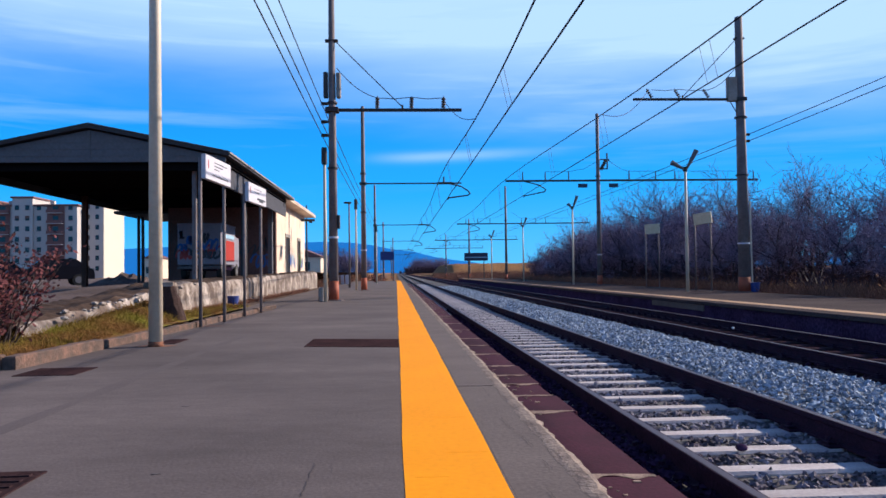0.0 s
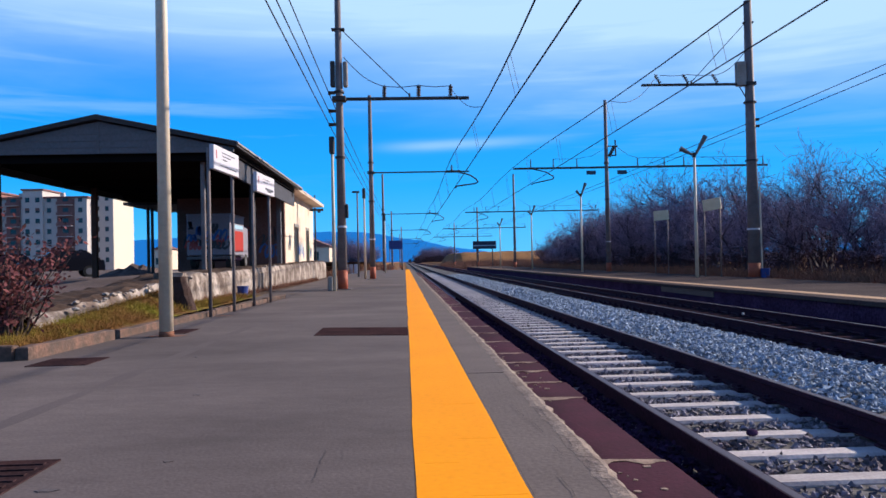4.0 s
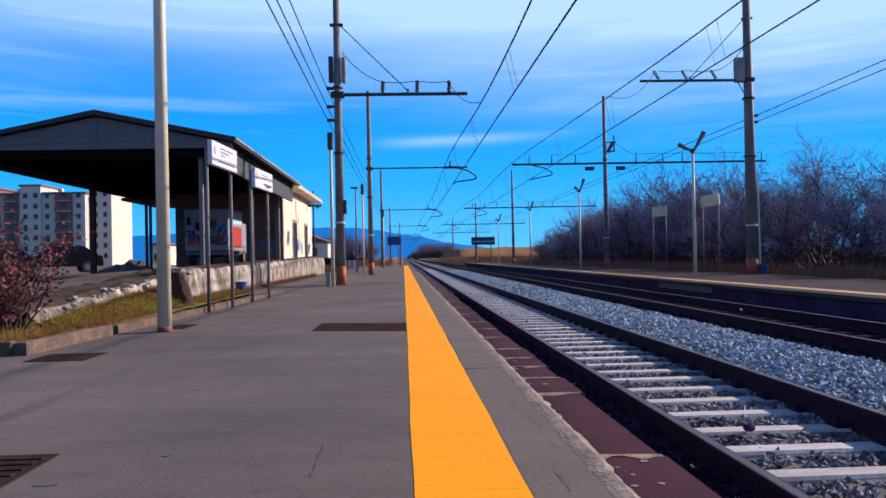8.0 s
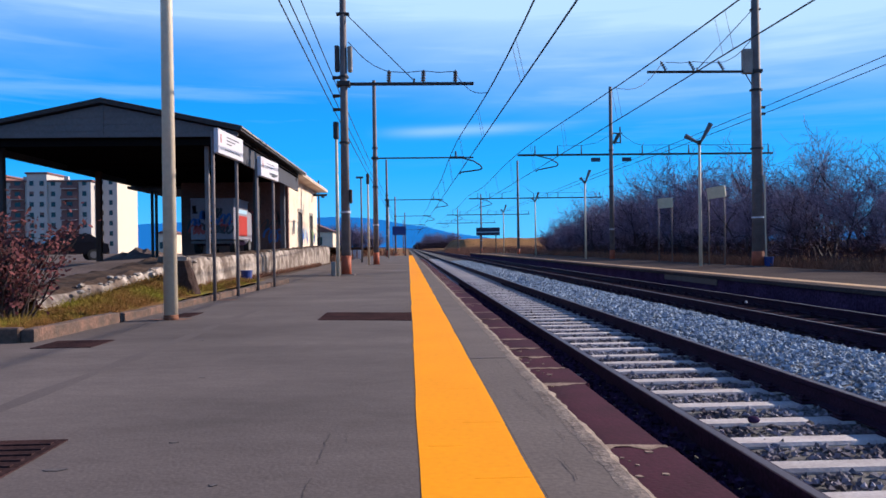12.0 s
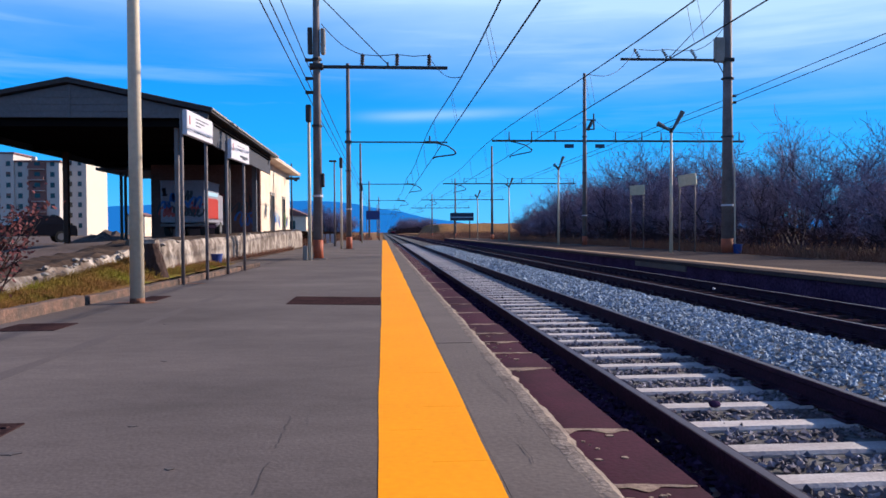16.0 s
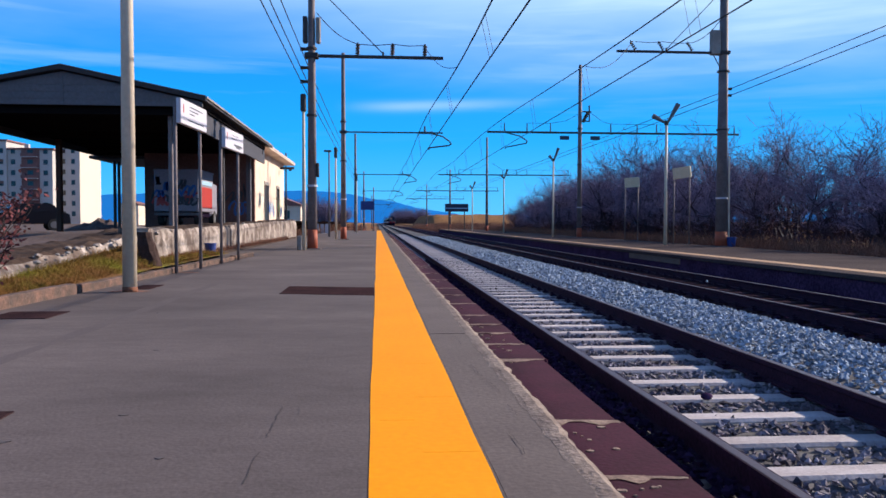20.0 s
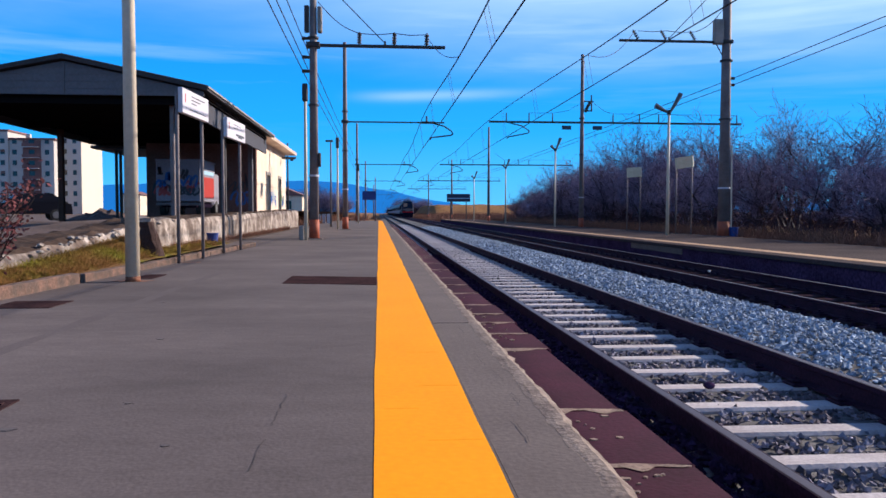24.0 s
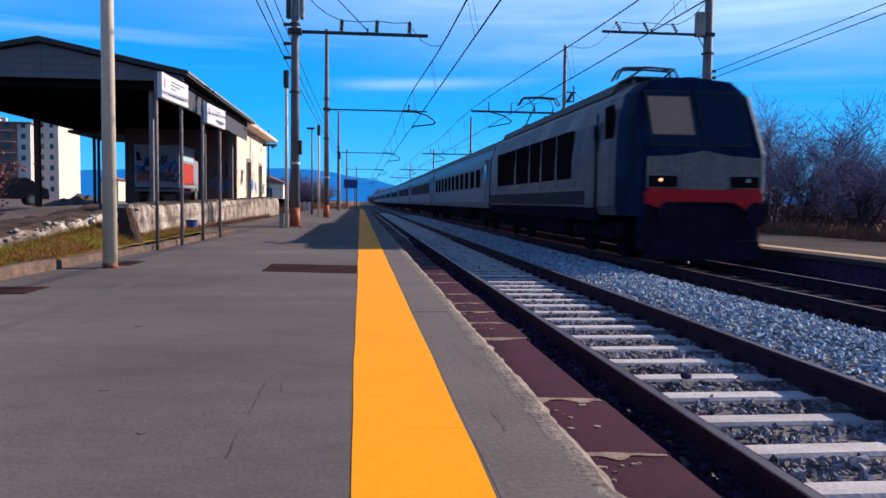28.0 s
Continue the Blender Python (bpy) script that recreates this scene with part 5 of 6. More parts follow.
scrub("undergrowth", "dense dark brambles under the bare trees", 3600, lambda r: (16.8 + abs(r.gauss(0, 2.6)), 17 + 90 * r.random() ** 1.3, -.25 + 1.5 * r.random() ** 1.9), M_BRAMBLE, (.35, .9), .016, 21, 1.0)
scrub("undergrowth", "tangled dark scrub deep among the trees", 11000, lambda r: (23 + 4 * r.random(), 17 + 90 * r.random(), -.3 + 1.0 * r.random()), M_BRAMBLE, (.4, 1.1), .022, 27, 1.0)
scrub("undergrowth", "dark scrub round the far copse", 4500, lambda r: (10 + 36 * r.random(), 660 + 90 * r.random(), -.8), M_BRAMBLE, (3.0, 10.0), .2, 28, .8)
TOPS = [q for q in spots if 12 < q[0] < 30 and q[1] < 125]


def crown_spot(r):
    x, y, size = r.choice(TOPS)
    a, b = r.uniform(0, 6.28), math.sqrt(r.random())
    h = r.random() ** .45
    return x + 2.4 * size * b * math.cos(a), y + 2.4 * size * b * math.sin(a), .6 + (5.3 * size) * h * (1 - .35 * b * b)


scrub("twigs", "haze of fine bare twigs in the thicket's crowns", 2600, crown_spot, M_BARK, (.25, .75), .008, 41, .9)
scrub("dry_weeds", "tall russet weeds past the platform's end", 7000, lambda r: (-2 - 20 * r.random(), 83 + 60 * r.random(), -.75), M_DRYGRASS, (.6, 2.0), .045, 29, .6)
scrub("dry_weeds", "dry russet weeds along the far platform", 19000, lambda r: (14.1 + 2.6 * r.random(), 12 + 120 * r.random() ** 1.4, -.22), M_DRYGRASS, (.2, .75), .013, 22)
scrub("dry_weeds", "dry weeds in front of the far copse", 8000, lambda r: (10 + 34 * r.random(), 115 + 115 * r.random(), -.75), M_DRYGRASS, (.8, 2.2), .06, 23)
scrub("dry_weeds", "russet weeds past the dock", 5000, lambda r: (-4.3 - 7 * r.random() ** 2, 43.5 + 45 * r.random(), -.1), M_DRYGRASS, (.2, .8), .02, 24)
scrub("grass", "short green and straw grass behind the kerb", 14000, grass_spot, M_GRASS, (.05, .16), .006, 25, .8)
scrub("grass", "dry grass tufts at the dock foot", 4000, lambda r: (-4.25 + .12 * r.random(), 15.5 + 22 * r.random(), .02), M_DRYGRASS, (.06, .25), .007, 26, .8)


# ---- ballast stones ----
def stones(label, regions, material, seed):
    """Loose stones as one mass: each region gives x and y spans, a count, a size and a height."""
    r = np.random.RandomState(seed)
    vs, fs, base = [], [], 0
    octa = np.array([(1, 0, 0), (-1, 0, 0), (0, 1, 0), (0, -1, 0), (0, 0, 1), (0, 0, -1)], float)
    tri = np.array([(0, 2, 4), (2, 1, 4), (1, 3, 4), (3, 0, 4), (2, 0, 5), (1, 2, 5), (3, 1, 5), (0, 3, 5)])
    for x0, x1, y0, y1, n, size, height, skip in regions:
        xs, ys = r.uniform(x0, x1, n), r.uniform(y0, y1, n)
        if skip:
            phase = ((ys - 5.84 + .3) % .6) - .3
            keep = (abs(phase) > .142) | (r.rand(n) < .02)
            xs, ys = xs[keep], ys[keep]
        n = len(xs)
        zs = np.array([height(x, y) for x, y in zip(xs, ys)]) + r.uniform(-.012, .02, n)
        q = octa[None] * r.uniform(.55, 1.15, (n, 6, 1)) * (size * r.uniform(.6, 1.35, (n, 1, 1))) + r.normal(0, size * .18, (n, 6, 3))
        ang = r.uniform(0, 6.28, n)
        c, s = np.cos(ang)[:, None], np.sin(ang)[:, None]
        x, y, z = q[..., 0].copy(), q[..., 1].copy(), q[..., 2].copy()
        tilt = r.uniform(-.9, .9, n)[:, None]
        y, z = y * np.cos(tilt) - z * np.sin(tilt), y * np.sin(tilt) + z * np.cos(tilt)
        q = np.stack([x * c - y * s + xs[:, None], x * s + y * c + ys[:, None], z * .8 + zs[:, None]], -1)
        vs.append(q.reshape(-1, 3))
        fs.append((tri[None] + (base + 6 * np.arange(n))[:, None, None]).reshape(-1, 3))
        base += 6 * n
    me = bpy.data.meshes.new("ballast")
    me.from_pydata(np.concatenate(vs).tolist(), [], np.concatenate(fs).tolist())
    me.materials.append(material)
    return tagged(new("ballast", me), label, "ballast", kind="stuff")


stones("sunlit grey crushed stone ballast", [
    (3.62, 5.4, -6, 4, 3000, .042, bed, False), (3.62, 5.4, 4, 13, 8500, .032, bed, False), (3.62, 5.4, 13, 28, 7500, .042, bed, False), (3.62, 5.4, 28, 70, 6500, .065, bed, False)], M_BALLAST, 31)
stones("rust-dusted grey ballast between the sleepers", [
    (1.98, 3.3, -6, 2.6, 2500, .04, bed, True), (1.98, 3.3, 2.6, 13, 7000, .030, bed, True), (1.98, 3.3, 13, 30, 4500, .030, bed, True), (3.3, 3.65, 3, 30, 3000, .035, bed, False)], M_WORNSTONE, 33)
stones("dark oily ballast along the far rails and slab edge", [
    (5.4, 8.6, 8, 24, 7000, .036, bed, False), (5.4, 8.6, 24, 60, 4500, .06, bed, False), (1.46, 1.88, 2.5, 24, 5000, .032, lambda x, y: bed(x, y) + .045, False)], M_DARKBED, 32)


# ---- parked vehicles ----
def car(label, at, turn, paint, length=4.2):
    c = thing("car", label, "car", pose(*at, 0, 0, turn), group="parked cars")
    h = length / 2
    low = [(-h, .35), (-h, .72), (-h + .1, .86), (-h * .45, .95), (h * .75, .98), (h - .05, .9), (h, .6), (h, .35)]
    part("body", prism(low, -.84, .84, "y"), paint, c)
    cabin = [(-h * .5, .94), (-h * .22, 1.42), (h * .55, 1.45), (h * .86, .97)]
    part("cabin", prism(cabin, -.72, .72, "y"), paint, c)
    for s in (-1, 1):
        part("side_window", prism([(-h * .4, .98), (-h * .2, 1.36), (h * .5, 1.39), (h * .72, 1.0)], min(s * .70, s * .735), max(s * .70, s * .735), "y"), M_CARGLASS, c)
        for x in (-h * .62, h * .62):
            w = part("wheel", tube((x, s * .72, .31), (x, s * .86, .31), .31, sides=18), M_RUBBER, c)
            part("rim", tube((x, s * .855, .31), (x, s * .872, .31), .19, sides=12), M_GABLE, w)
        part("headlamp", box(-h - .02, -h + .1, s * .6 - .16, s * .6 + .16, .62, .76, .02), M_GABLE, c)
    part("windscreen", prism([(-h * .485, .97), (-h * .235, 1.39), (-h * .25, 1.40), (-h * .505, .97)], -.62, .62, "y"), M_CARGLASS, c)
    return c


car("black saloon car parked in the gravel yard", (-18.6, 43.4, .36), 30, M_CAR, 4.2)
car("dark hatchback parked beside the black car", (-22.9, 46.0, .28), 20, M_CAR, 3.8)
car("dark car parked far back in the yard", (-28.5, 52.0, .28), 5, M_CARGREY, 4.0)


def blob(cx, cz, w, h, seed, n=14):
    r = random.Random(seed)
    return [(cx + w * math.cos(k * 2 * math.pi / n) * r.uniform(.55, 1), cz + h * math.sin(k * 2 * math.pi / n) * r.uniform(.5, 1)) for k in range(n)]


def stroke(cx, cz, w, h, seed, plane, axis, material, parent, name):
    """A looping spray line as a flat ribbon on a wall."""
    r = random.Random(seed)
    n, phase, turns = 30, r.uniform(0, 6), r.choice((1.5, 2.2, 3.1))
    pts = []
    for k in range(n + 1):
        u = k / n
        pts.append((cx - w + 2 * w * u + .35 * w * math.cos(phase + u * turns * 6.28), cz + h * math.sin(phase * 2 + u * turns * 6.28) * r.uniform(.75, 1)))
    bm = bmesh.new()
    prev = None
    for k, (u, v) in enumerate(pts):
        a, b = pts[max(0, k - 1)], pts[min(n, k + 1)]
        d = Vector((b[0] - a[0], b[1] - a[1])).normalized()
        t = .016 + .03 * abs(math.sin(k * .4 + seed))
        row = [bm.verts.new((plane, u + s * d.y * t, v - s * d.x * t) if axis == "x" else (u + s * d.y * t, plane, v - s * d.x * t)) for s in (-1, 1)]
        if prev:
            bm.faces.new((prev[0], prev[1], row[1], row[0]))
        prev = row
    part(name, bm, material, parent)


van = thing("box_van", "small white box van covered in graffiti under the shed roof", "van", (-6.9, 28.0, yard_level(-6.9, 28)))
part("cargo_box", box(-.76, .76, 0, 2.4, .48, 1.92, .03), M_VANWHITE, van)
part("chassis", box(-.6, .6, .1, 2.9, .28, .46, .02), M_UNDER, van)
part("side_panel", box(.762, .785, .3, 2.1, .62, 1.36, .008), M_VANRED, van, "faded red side panel")
part("upper_panel", box(.762, .78, .3, 2.1, 1.44, 1.58, .006), M_PALEBLUE, van, "pale blue lettering stripe")
part("bumper", box(-.74, .78, -.1, .06, .34, .44, .01), M_GABLE, van)
part("roof_edge", box(-.78, .79, -.015, 2.42, 1.9, 1.95, .008), M_VANWHITE, van)
part("cab", box(-.7, .7, 2.45, 3.5, .35, 1.6, .08), M_VANWHITE, van)
for x in (-.62, .62):
    for y in (.5, 2.9):
        w = part("wheel", tube((x - .09, y, .27), (x + .09, y, .27), .27, sides=16), M_RUBBER, van)
        part("rim", tube((x - .095, y, .27), (x + .095, y, .27), .15, sides=10), M_GABLE, w)
for k, (cx, cz, w, h, m) in enumerate(((-.5, .85, .24, .18, M_INKRED), (.35, .95, .3, .24, M_INKRED), (-.05, 1.1, .2, .26, M_INKBLUE), (.12, .85, .22, .14, M_INK), (-.3, 1.35, .1, .16, M_INKBLUE), (.2, 1.42, .12, .18, M_INK), (-.62, 1.55, .06, .14, M_INK), (.45, 1.2, .22, .2, M_INKBLUE), (-.25, .95, .3, .16, M_INK), (.5, .82, .2, .12, M_INK), (-.55, 1.1, .14, .12, M_INKBLUE))):
    stroke(cx, cz, w, h, 40 + k, -.004 - .0015 * k, "y", m, van, "graffiti")
    if k < 3:
        part("graffiti", prism(blob(cx, cz, w * .6, h * .6, 40 + k, 20), -.003, -.001, "y"), m, van)

graffiti = thing("wall_graffiti", "spray-painted graffiti on the plaster walls", "graffiti")
for k, (cx, cz, w, h, m) in enumerate(((-6.0, 1.75, .5, .35, M_INK), (-5.5, 1.4, .35, .3, M_INKBLUE), (-5.25, 2.0, .2, .4, M_INK), (-8.4, 1.9, .5, .5, M_INK), (-6.6, 2.2, .3, .2, M_INKRED))):
    stroke(cx, cz, w, h, 60 + k, 32.64 - .001 * k, "y", m, graffiti, "paint_mark")
for k, (cy, cz, w, h, m) in enumerate(((34.1, 1.75, .38, .4, M_INK), (37.1, 1.45, .5, .35, M_INKBLUE), (38.0, 1.6, .45, .3, M_PALEBLUE), (38.6, 1.35, .3, .3, M_INKBLUE), (40.9, 1.55, .5, .45, M_INKGREEN), (41.6, 1.4, .35, .3, M_INKBLUE))):
    stroke(cy, cz, w, h, 80 + k, -4.944 + .001 * k, "x", m, graffiti, "paint_mark")
    part("paint_mark", prism(blob(cy, cz, w * .7, h * .7, 80 + k, 20), -4.949, -4.946, "x"), m, graffiti)

# ---- shrub by the kerb ----
def shrub(label, at, seed, height, stems, leaves, spread):
    s = thing("shrub", label, "shrub", at)
    r = random.Random(seed)
    tips = []
    bm = bmesh.new()
    for k in range(stems):
        p = Vector((r.uniform(-.16, .16), r.uniform(-.16, .16), -.05))
        d = Vector((r.uniform(-1, 1) * spread, r.uniform(-1, 1) * spread, 1)).normalized()
        l = height * r.uniform(.6, 1.1)
        rad = .016
        for j in range(5):
            q = p + d * (l / 5)
            tube(p, q, rad, rad * .8, 5, bm=bm, caps=False)
            p, rad = q, rad * .8
            d = (d + Vector((r.uniform(-1, 1), r.uniform(-1, 1), r.uniform(-.3, .5))) * .25).normalized()
            if j > 0:
                tips.append(p.copy())
                side = (d + Vector((r.uniform(-1, 1), r.uniform(-1, 1), r.uniform(-.2, .6)))).normalized()
                e = p + side * l * r.uniform(.15, .3)
                tube(p, e, rad * .6, rad * .3, 4, bm=bm, caps=False)
                tips += [e, (p + e) / 2]
    part("branchwork", bm, M_SHRUBSTEM, s)
    vs, fs = [], []
    for _ in range(leaves):
        c = r.choice(tips) + Vector((r.gauss(0, .05), r.gauss(0, .05), r.gauss(0, .05)))
        u = Vector((r.uniform(-1, 1), r.uniform(-1, 1), r.uniform(-1, 1))).normalized()
        w = u.orthogonal().normalized()
        a, b = r.uniform(.018, .042), r.uniform(.010, .022)
        i = len(vs)
        vs += [c - u * a, c + w * b, c + u * a, c - w * b]
        fs.append((i, i + 1, i + 2, i + 3))
    part("foliage", pydata("foliage", (vs, fs), M_RUSSET), None, s, "sparse russet leaves")
    return s


shrub("bare shrub with sparse russet leaves behind the kerb", (-4.28, 8.5, .06), 3, 1.12, 46, 2600, .66)
shrub("second russet shrub further along the grass", (-5.3, 9.0, .1), 9, .98, 34, 1900, .68)

stump = thing("tree_stump", "dark leaning stump in front of the dock wall", "stump", (-3.72, 13.5, .02))
bm = bmesh.new()
rs = random.Random(6)
prev = None
for k in range(7):
    z, rad = k * .105, .17 - .008 * k + .015 * rs.uniform(-1, 1)
    now = [bm.verts.new((-.02 * k + rad * (1 + .15 * rs.uniform(-1, 1)) * math.cos(a), rad * (1 + .15 * rs.uniform(-1, 1)) * math.sin(a), z)) for a in steps(0, 5.76, 11)]
    if prev:
        for i in range(12):
            j = (i + 1) % 12
            bm.faces.new((prev[i], prev[j], now[j], now[i]))
    prev = now
bm.faces.new(prev)
part("wood", bm, M_RUSTBARK, stump)

bag = thing("blue_bin", "blue plastic bin standing beside the dock", "bin", (-4.08, 19.9, .0))
part("bin_body", tube((0, 0, 0), (0, 0, .28), .11, .14, 14), M_BLUE, bag)
part("bin_rim", tube((0, 0, .27), (0, 0, .30), .15, sides=14), M_BLUE, bag)
bag = thing("blue_bin", "blue plastic tub at the foot of the far mast", "bin", (14.12, 30.2, FARP))
part("bin_body", tube((0, 0, 0), (0, 0, .36), .16, .19, 14), M_BLUE, bag)
part("bin_rim", tube((0, 0, .35), (0, 0, .38), .205, sides=14), M_BLUE, bag)

rubble = thing("rubble_block", "rough whitewashed rubble block at the dock's end", "rubble", (-4.42, 15.7, 0))
bm = box(-.26, .22, -.75, .75, -.1, .68)
bmesh.ops.subdivide_edges(bm, edges=bm.edges, cuts=4, use_grid_fill=True)
for v in bm.verts:
    v.co += Vector((noise.noise(v.co * 3), noise.noise(v.co * 3 + Vector((5, 0, 0))), noise.noise(v.co * 3 + Vector((0, 9, 0))))) * .09
part("block", bm, M_STONE, rubble)

# ---- slim lamps and posts on the near platform ----
def slim_lamp(label, x, y, h, head="box", foot=False, paint=M_POLEPAINT):
    p = thing("lamp_post", label, "lamp", (x, y, 0), group="platform lamps")
    part("post", tube((0, 0, 0), (0, 0, h), .06, .04, 12), paint, p, smooth=True)
    if head == "box":
        part("lamp_head", box(-.085, .075, -.1, .1, h - .05, h + .46, .03), M_DARKSTEEL, p)
    elif head == "flat":
        part("lamp_head", box(-.3, .14, -.14, .14, h, h + .1, .03), M_DARKSTEEL, p)
    else:
        part("lamp_arm", box(0, .26, -.03, .03, h - .95, h - .9), M_DARKSTEEL, p)
        part("lamp_head", box(.16, .34, -.08, .08, h - 1.05, h - .9, .02), M_DARKSTEEL, p)
    if foot:
        part("junction_box", box(-.2, -.05, -.12, .12, 0, .43, .02), M_CONCRETE, p)


slim_lamp("slim white lamp post with a box head and a junction box", -2.09, 23.3, 4.1, foot=True)
slim_lamp("slim white lamp post further along the platform", -1.95, 38.6, 4.0)
slim_lamp("slim grey lamp post with a flat head", -2.72, 46.0, 4.9, "flat", paint=M_MAST)
slim_lamp("far slim lamp post near the platform's end", -1.5, 60.0, 4.0)
slim_lamp("thin dark post with a small lamp behind the goods shed", -5.3, 47.0, 4.9, "arm", paint=M_DARKSTEEL)

pipe = thing("cable_pipe", "white cable pipe up the side of the far mast", "pipe", (14.06, 30.3, FARP))
part("pipe_run", tube((0, 0, 0), (-.03, 0, 3.6), .035, sides=8), M_POLEPAINT, pipe)

s = board_sign("weathered cream station sign on two posts", (12.91, 33.2), (13.42, 32.75), 2.86, 3.34, tilt=.12, back=M_SIGNBACK, base=FARP, bars=())
s = board_sign("smaller weathered cream sign on two posts", (12.96, 40.1), (13.58, 39.9), 2.79, 3.29, tilt=.06, back=M_SIGNBACK, base=FARP, bars=())
s = board_sign("blue station board at the far end of the platform", (-1.45, 75), (-.25, 75), 2.02, 2.85, back=M_BLUE, bars=())
d = thing("departure_board", "dark hanging information board on the far platform", "display", (8.7, 100, FARP))
part("casing", box(0, 3.0, -.15, .15, 2.35, 3.35, .04), M_NAVY, d)
part("light_strip", box(.1, 2.9, -.17, -.15, 2.72, 2.84), M_PALEBLUE, d)
for x in (.5, 2.5):
    part("post", tube((x, 0, 0), (x, 0, 2.4), .06, sides=8), M_DARKSTEEL, d)
f = thing("white_barrier", "low white barrier panels beyond the dock", "barrier", (-4.6, 60, -.1))
for k in range(3):
    part("panel", box(k * .36, k * .36 + .26, -.03, .03, 0, .8, .01), M_SIGNWHITE, f)

# ---- cracks, stains, creases and a darker strip on the platform, litter on the track ----
def scar(name, points, width, z, material, parent, seed):
    """A thin uneven strip along ground points."""
    bm = bmesh.new()
    r = random.Random(seed)
    prev = None
    for (ax, ay), (bx, by) in zip(points, points[1:]):
        n = 9
        for k in range(n + 1):
            u = k / n
            x, y = ax + (bx - ax) * u + r.uniform(-1, 1) * .006, ay + (by - ay) * u
            w = width * r.uniform(.3, 1)
            row = [bm.verts.new((x - w, y, z)), bm.verts.new((x + w, y, z))]
            if prev:
                bm.faces.new((prev[0], prev[1], row[1], row[0]))
            prev = row
    return part(name, bm, material, parent)


CRACKS = (
    ([(-.365, 4.85), (-.37, 4.6)], .0026), ([(-.37, 3.5), (-.372, 3.25)], .0032), ([(-.372, 3.2), (-.368, 2.98)], .0018), ([(-.37, 2.8), (-.372, 2.45)], .0024),
    ([(-.66, 2.74), (-.52, 2.73)], .0016), ([(-.30, 3.6), (-.28, 3.3)], .0012),
    ([(.585, 4.45), (.60, 4.1)], .0022), ([(.62, 3.95), (.635, 3.7)], .0022), ([(.63, 3.45), (.64, 3.25)], .002), ([(.56, 3.0), (.57, 2.7)], .002), ([(.60, 5.6), (.61, 5.2)], .0018))
for k, (pts, w) in enumerate(CRACKS):
    scar("crack", pts, w * 1.35, .0018, M_CRACK, PLAT, 90 + k)
for k, (x, y, w, h) in enumerate(((-1.02, 3.38, .022, .014), (-1.35, 3.0, .05, .03), (-.7, 2.75, .02, .02), (-1.35, 5.1, .025, .03), (-1.9, 7.2, .03, .03))):
    part("stain", prism(blob(x, y, w, h, 110 + k, 18), .0012, .0025, "z"), M_STAIN, PLAT, "dark oily stain")
for k, (x, y, w, h) in enumerate(((-2.85, 9.5, .28, .16), (-3.0, 13.0, .25, .1))):
    part("rust_stain", prism(blob(x, y, w, h, 130 + k, 18), .001, .002, "z"), M_RUSTSTAIN, PLAT, "rust stain round the post")
for y, x0, x1 in ((2.74, .21, .41), (3.2, .06, .2), (3.62, .22, .4), (4.5, .2, .38)):
    part("paint_crease", box(x0, x1, y, y + .003, .002, .0028), M_YELLOWDIRT, PLAT)
scar("paint_crease", [(.345, 4.3), (.352, 3.95)], .002, .003, M_YELLOWDIRT, PLAT, 141)
scar("paint_crease", [(.33, 7.0), (.338, 6.1)], .003, .003, M_YELLOWDIRT, PLAT, 142)
# narrow, slightly darker strip running along the asphalt
tone = bmesh.new()
before = None
for k in range(61):
    y = 2.6 + 8.4 * k / 60
    c, w = -2.16 + .012 * (y - 4) + .03 * noise.noise(Vector((y * .6, 3, 0))), .055 + .03 * noise.noise(Vector((y * 1.4, 7, 0)))
    now = [tone.verts.new((c - w, y, .0012)), tone.verts.new((c + w, y, .0012))]
    if before:
        tone.faces.new((before[0], before[1], now[1], now[0]))
    before = now
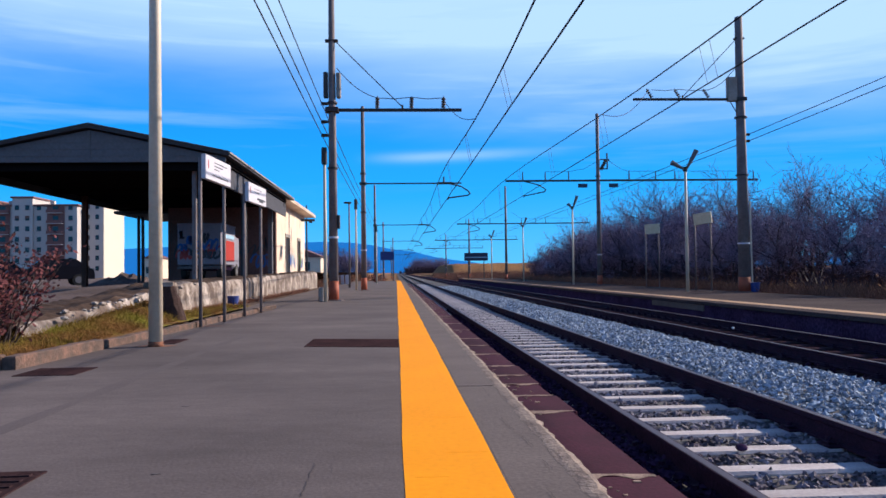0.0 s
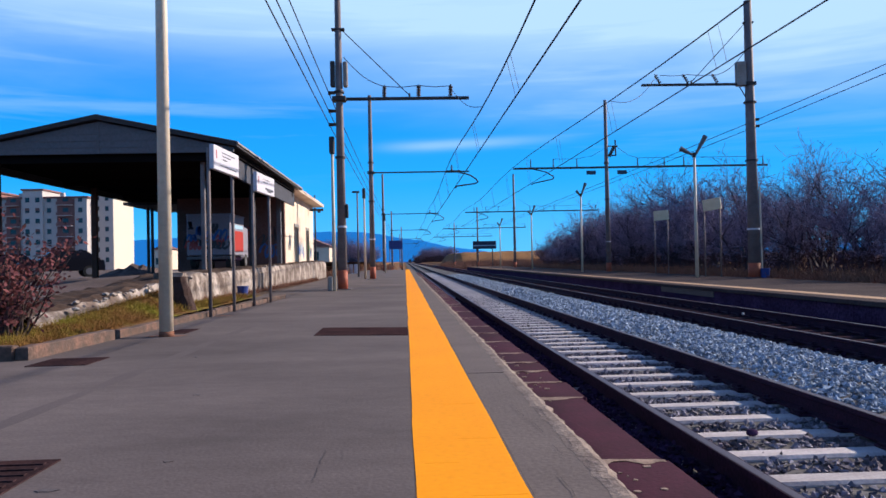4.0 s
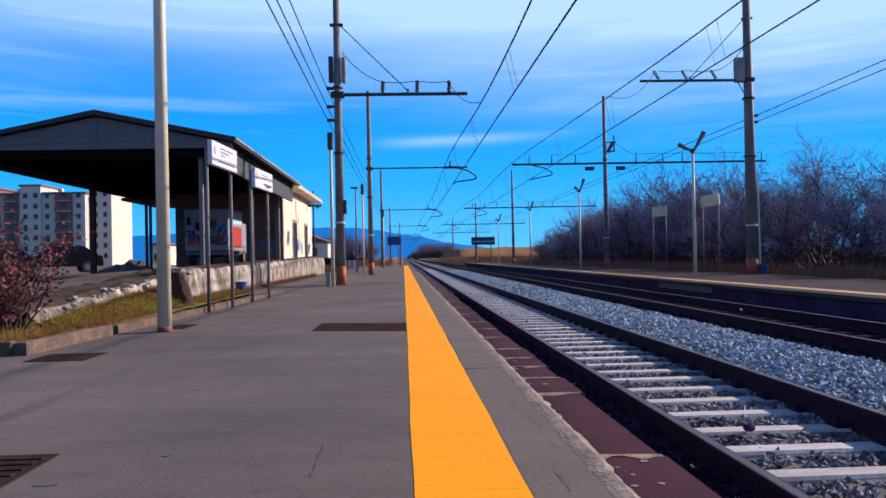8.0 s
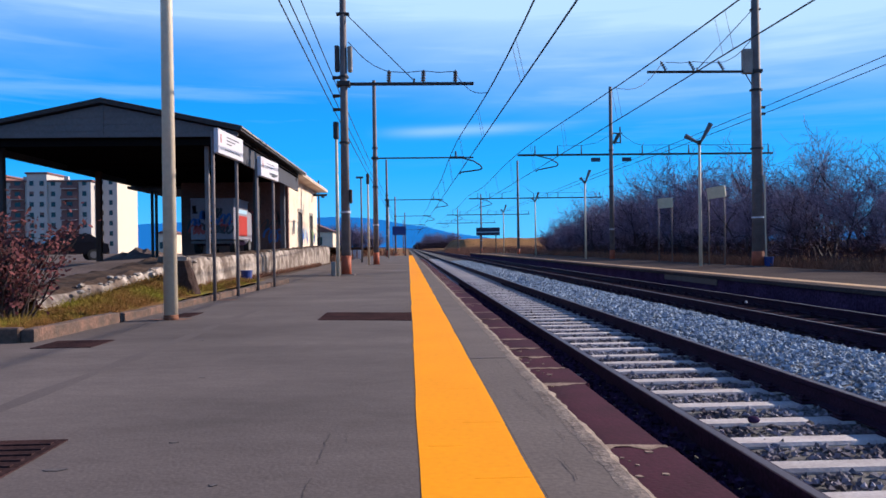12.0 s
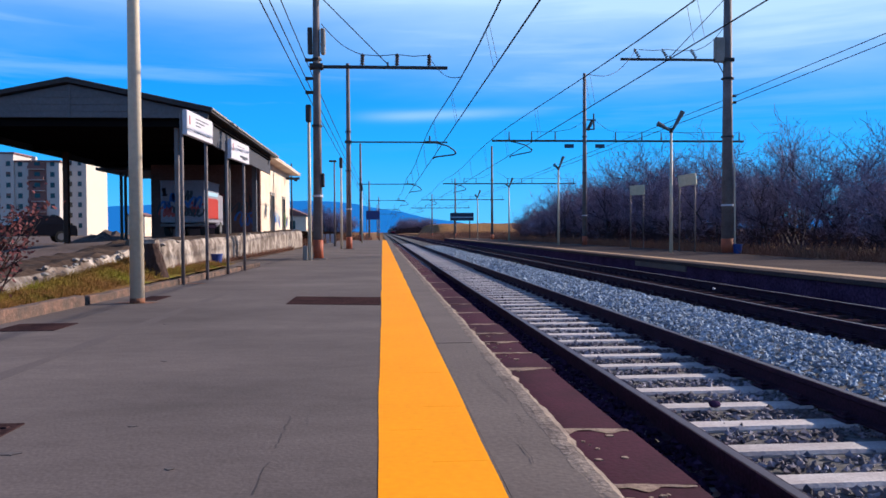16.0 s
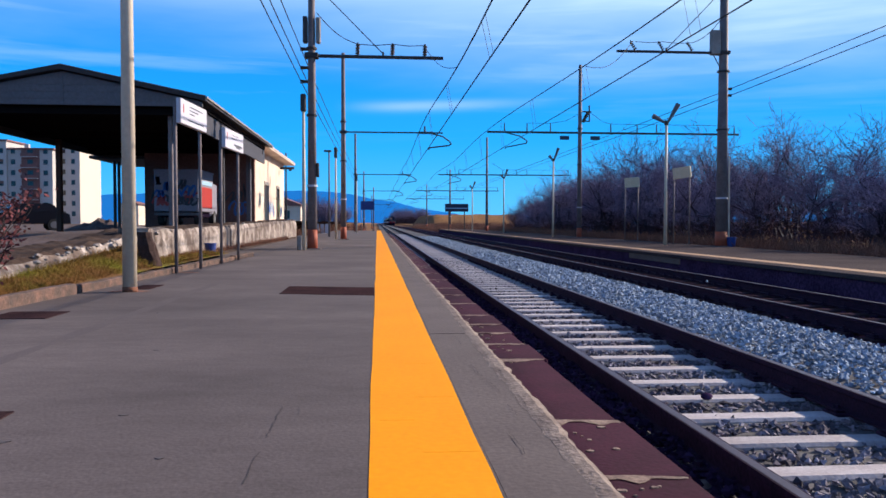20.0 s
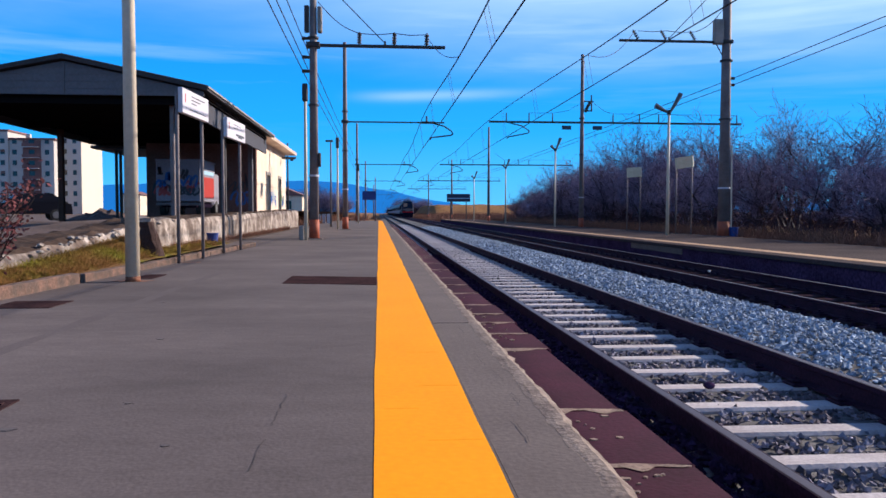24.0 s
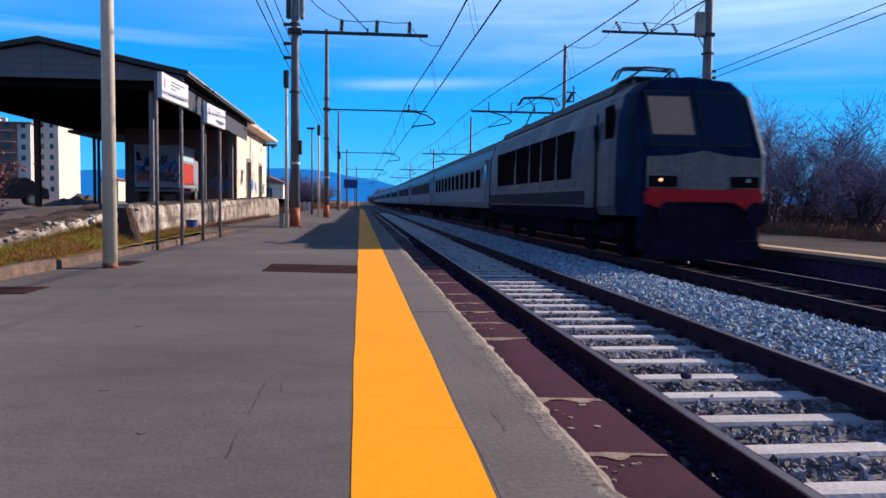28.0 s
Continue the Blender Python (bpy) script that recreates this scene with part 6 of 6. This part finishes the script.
part("worn_strip", tone, M_STRIP, PLAT, "faint darker strip along the platform")
lump = thing("loose_stone", "dark loose stone on a sleeper", "stone", (2.54, 5.74, -.522))
bm = bmesh.new()
bmesh.ops.create_icosphere(bm, subdivisions=2, radius=.038)
for v in bm.verts:
    v.co = Vector((v.co.x * 1.2, v.co.y, v.co.z * .75)) * (1 + .35 * noise.noise(v.co * 14))
    v.co.z += .018
part("stone_body", bm, M_DARKBED, lump)
litter = thing("litter", "crumpled white paper litter on the far track", "litter", (7.2, 16.5, -.45))
bm = bmesh.new()
bmesh.ops.create_icosphere(bm, subdivisions=2, radius=.028)
for v in bm.verts:
    v.co *= 1 + .5 * noise.noise(v.co * 25)
part("paper", bm, M_SIGNWHITE, litter)


# ---- hills ----
def ridge(name, x0, x1, y, height, n):
    bm = bmesh.new()
    prev = None
    for k in range(n + 1):
        x = x0 + (x1 - x0) * k / n
        z = height(x) + 5 * noise.noise(Vector((x * .012, 1, 0))) + 2 * noise.noise(Vector((x * .06, 4, 0)))
        row = [bm.verts.new((x, y, -8)), bm.verts.new((x, y + 30, max(0, z) * .5)), bm.verts.new((x, y + 60, max(0, z)))]
        if prev:
            for j in range(2):
                bm.faces.new((prev[j], row[j], row[j + 1], prev[j + 1]))
        prev = row
    return tagged(part(name, bm, M_HILL), "blue hills far off, their haze painted as a glow", "hills", kind="structure")


def main_hill(x):
    if x < -120:
        return 86 - max(0, -x - 500) * .06
    return max(16, 86 - (x + 120) * .185)


ridge("hills", -1500, 420, 2100, main_hill, 160)
ridge("hills", 260, 1500, 2160, lambda x: 40 * math.sin(max(0, min(1, (x - 260) / 1240)) * math.pi) ** .5 + 4, 100)


# ---- what moves ----
SPEED, FRONT = 42.0, 14.95        # metres a second; where the front stands at the end


def motions():
    times = [float(t) for t in range(29)]
    for ob, back in [(LOCO, 0.0)] + [(c, 17.2 + 26.3 * k) for k, c in enumerate(COACHES)]:
        walk(ob, [(t, on_line(FRONT + SPEED * (28.0 - t) + back)) for t in times])


motions()
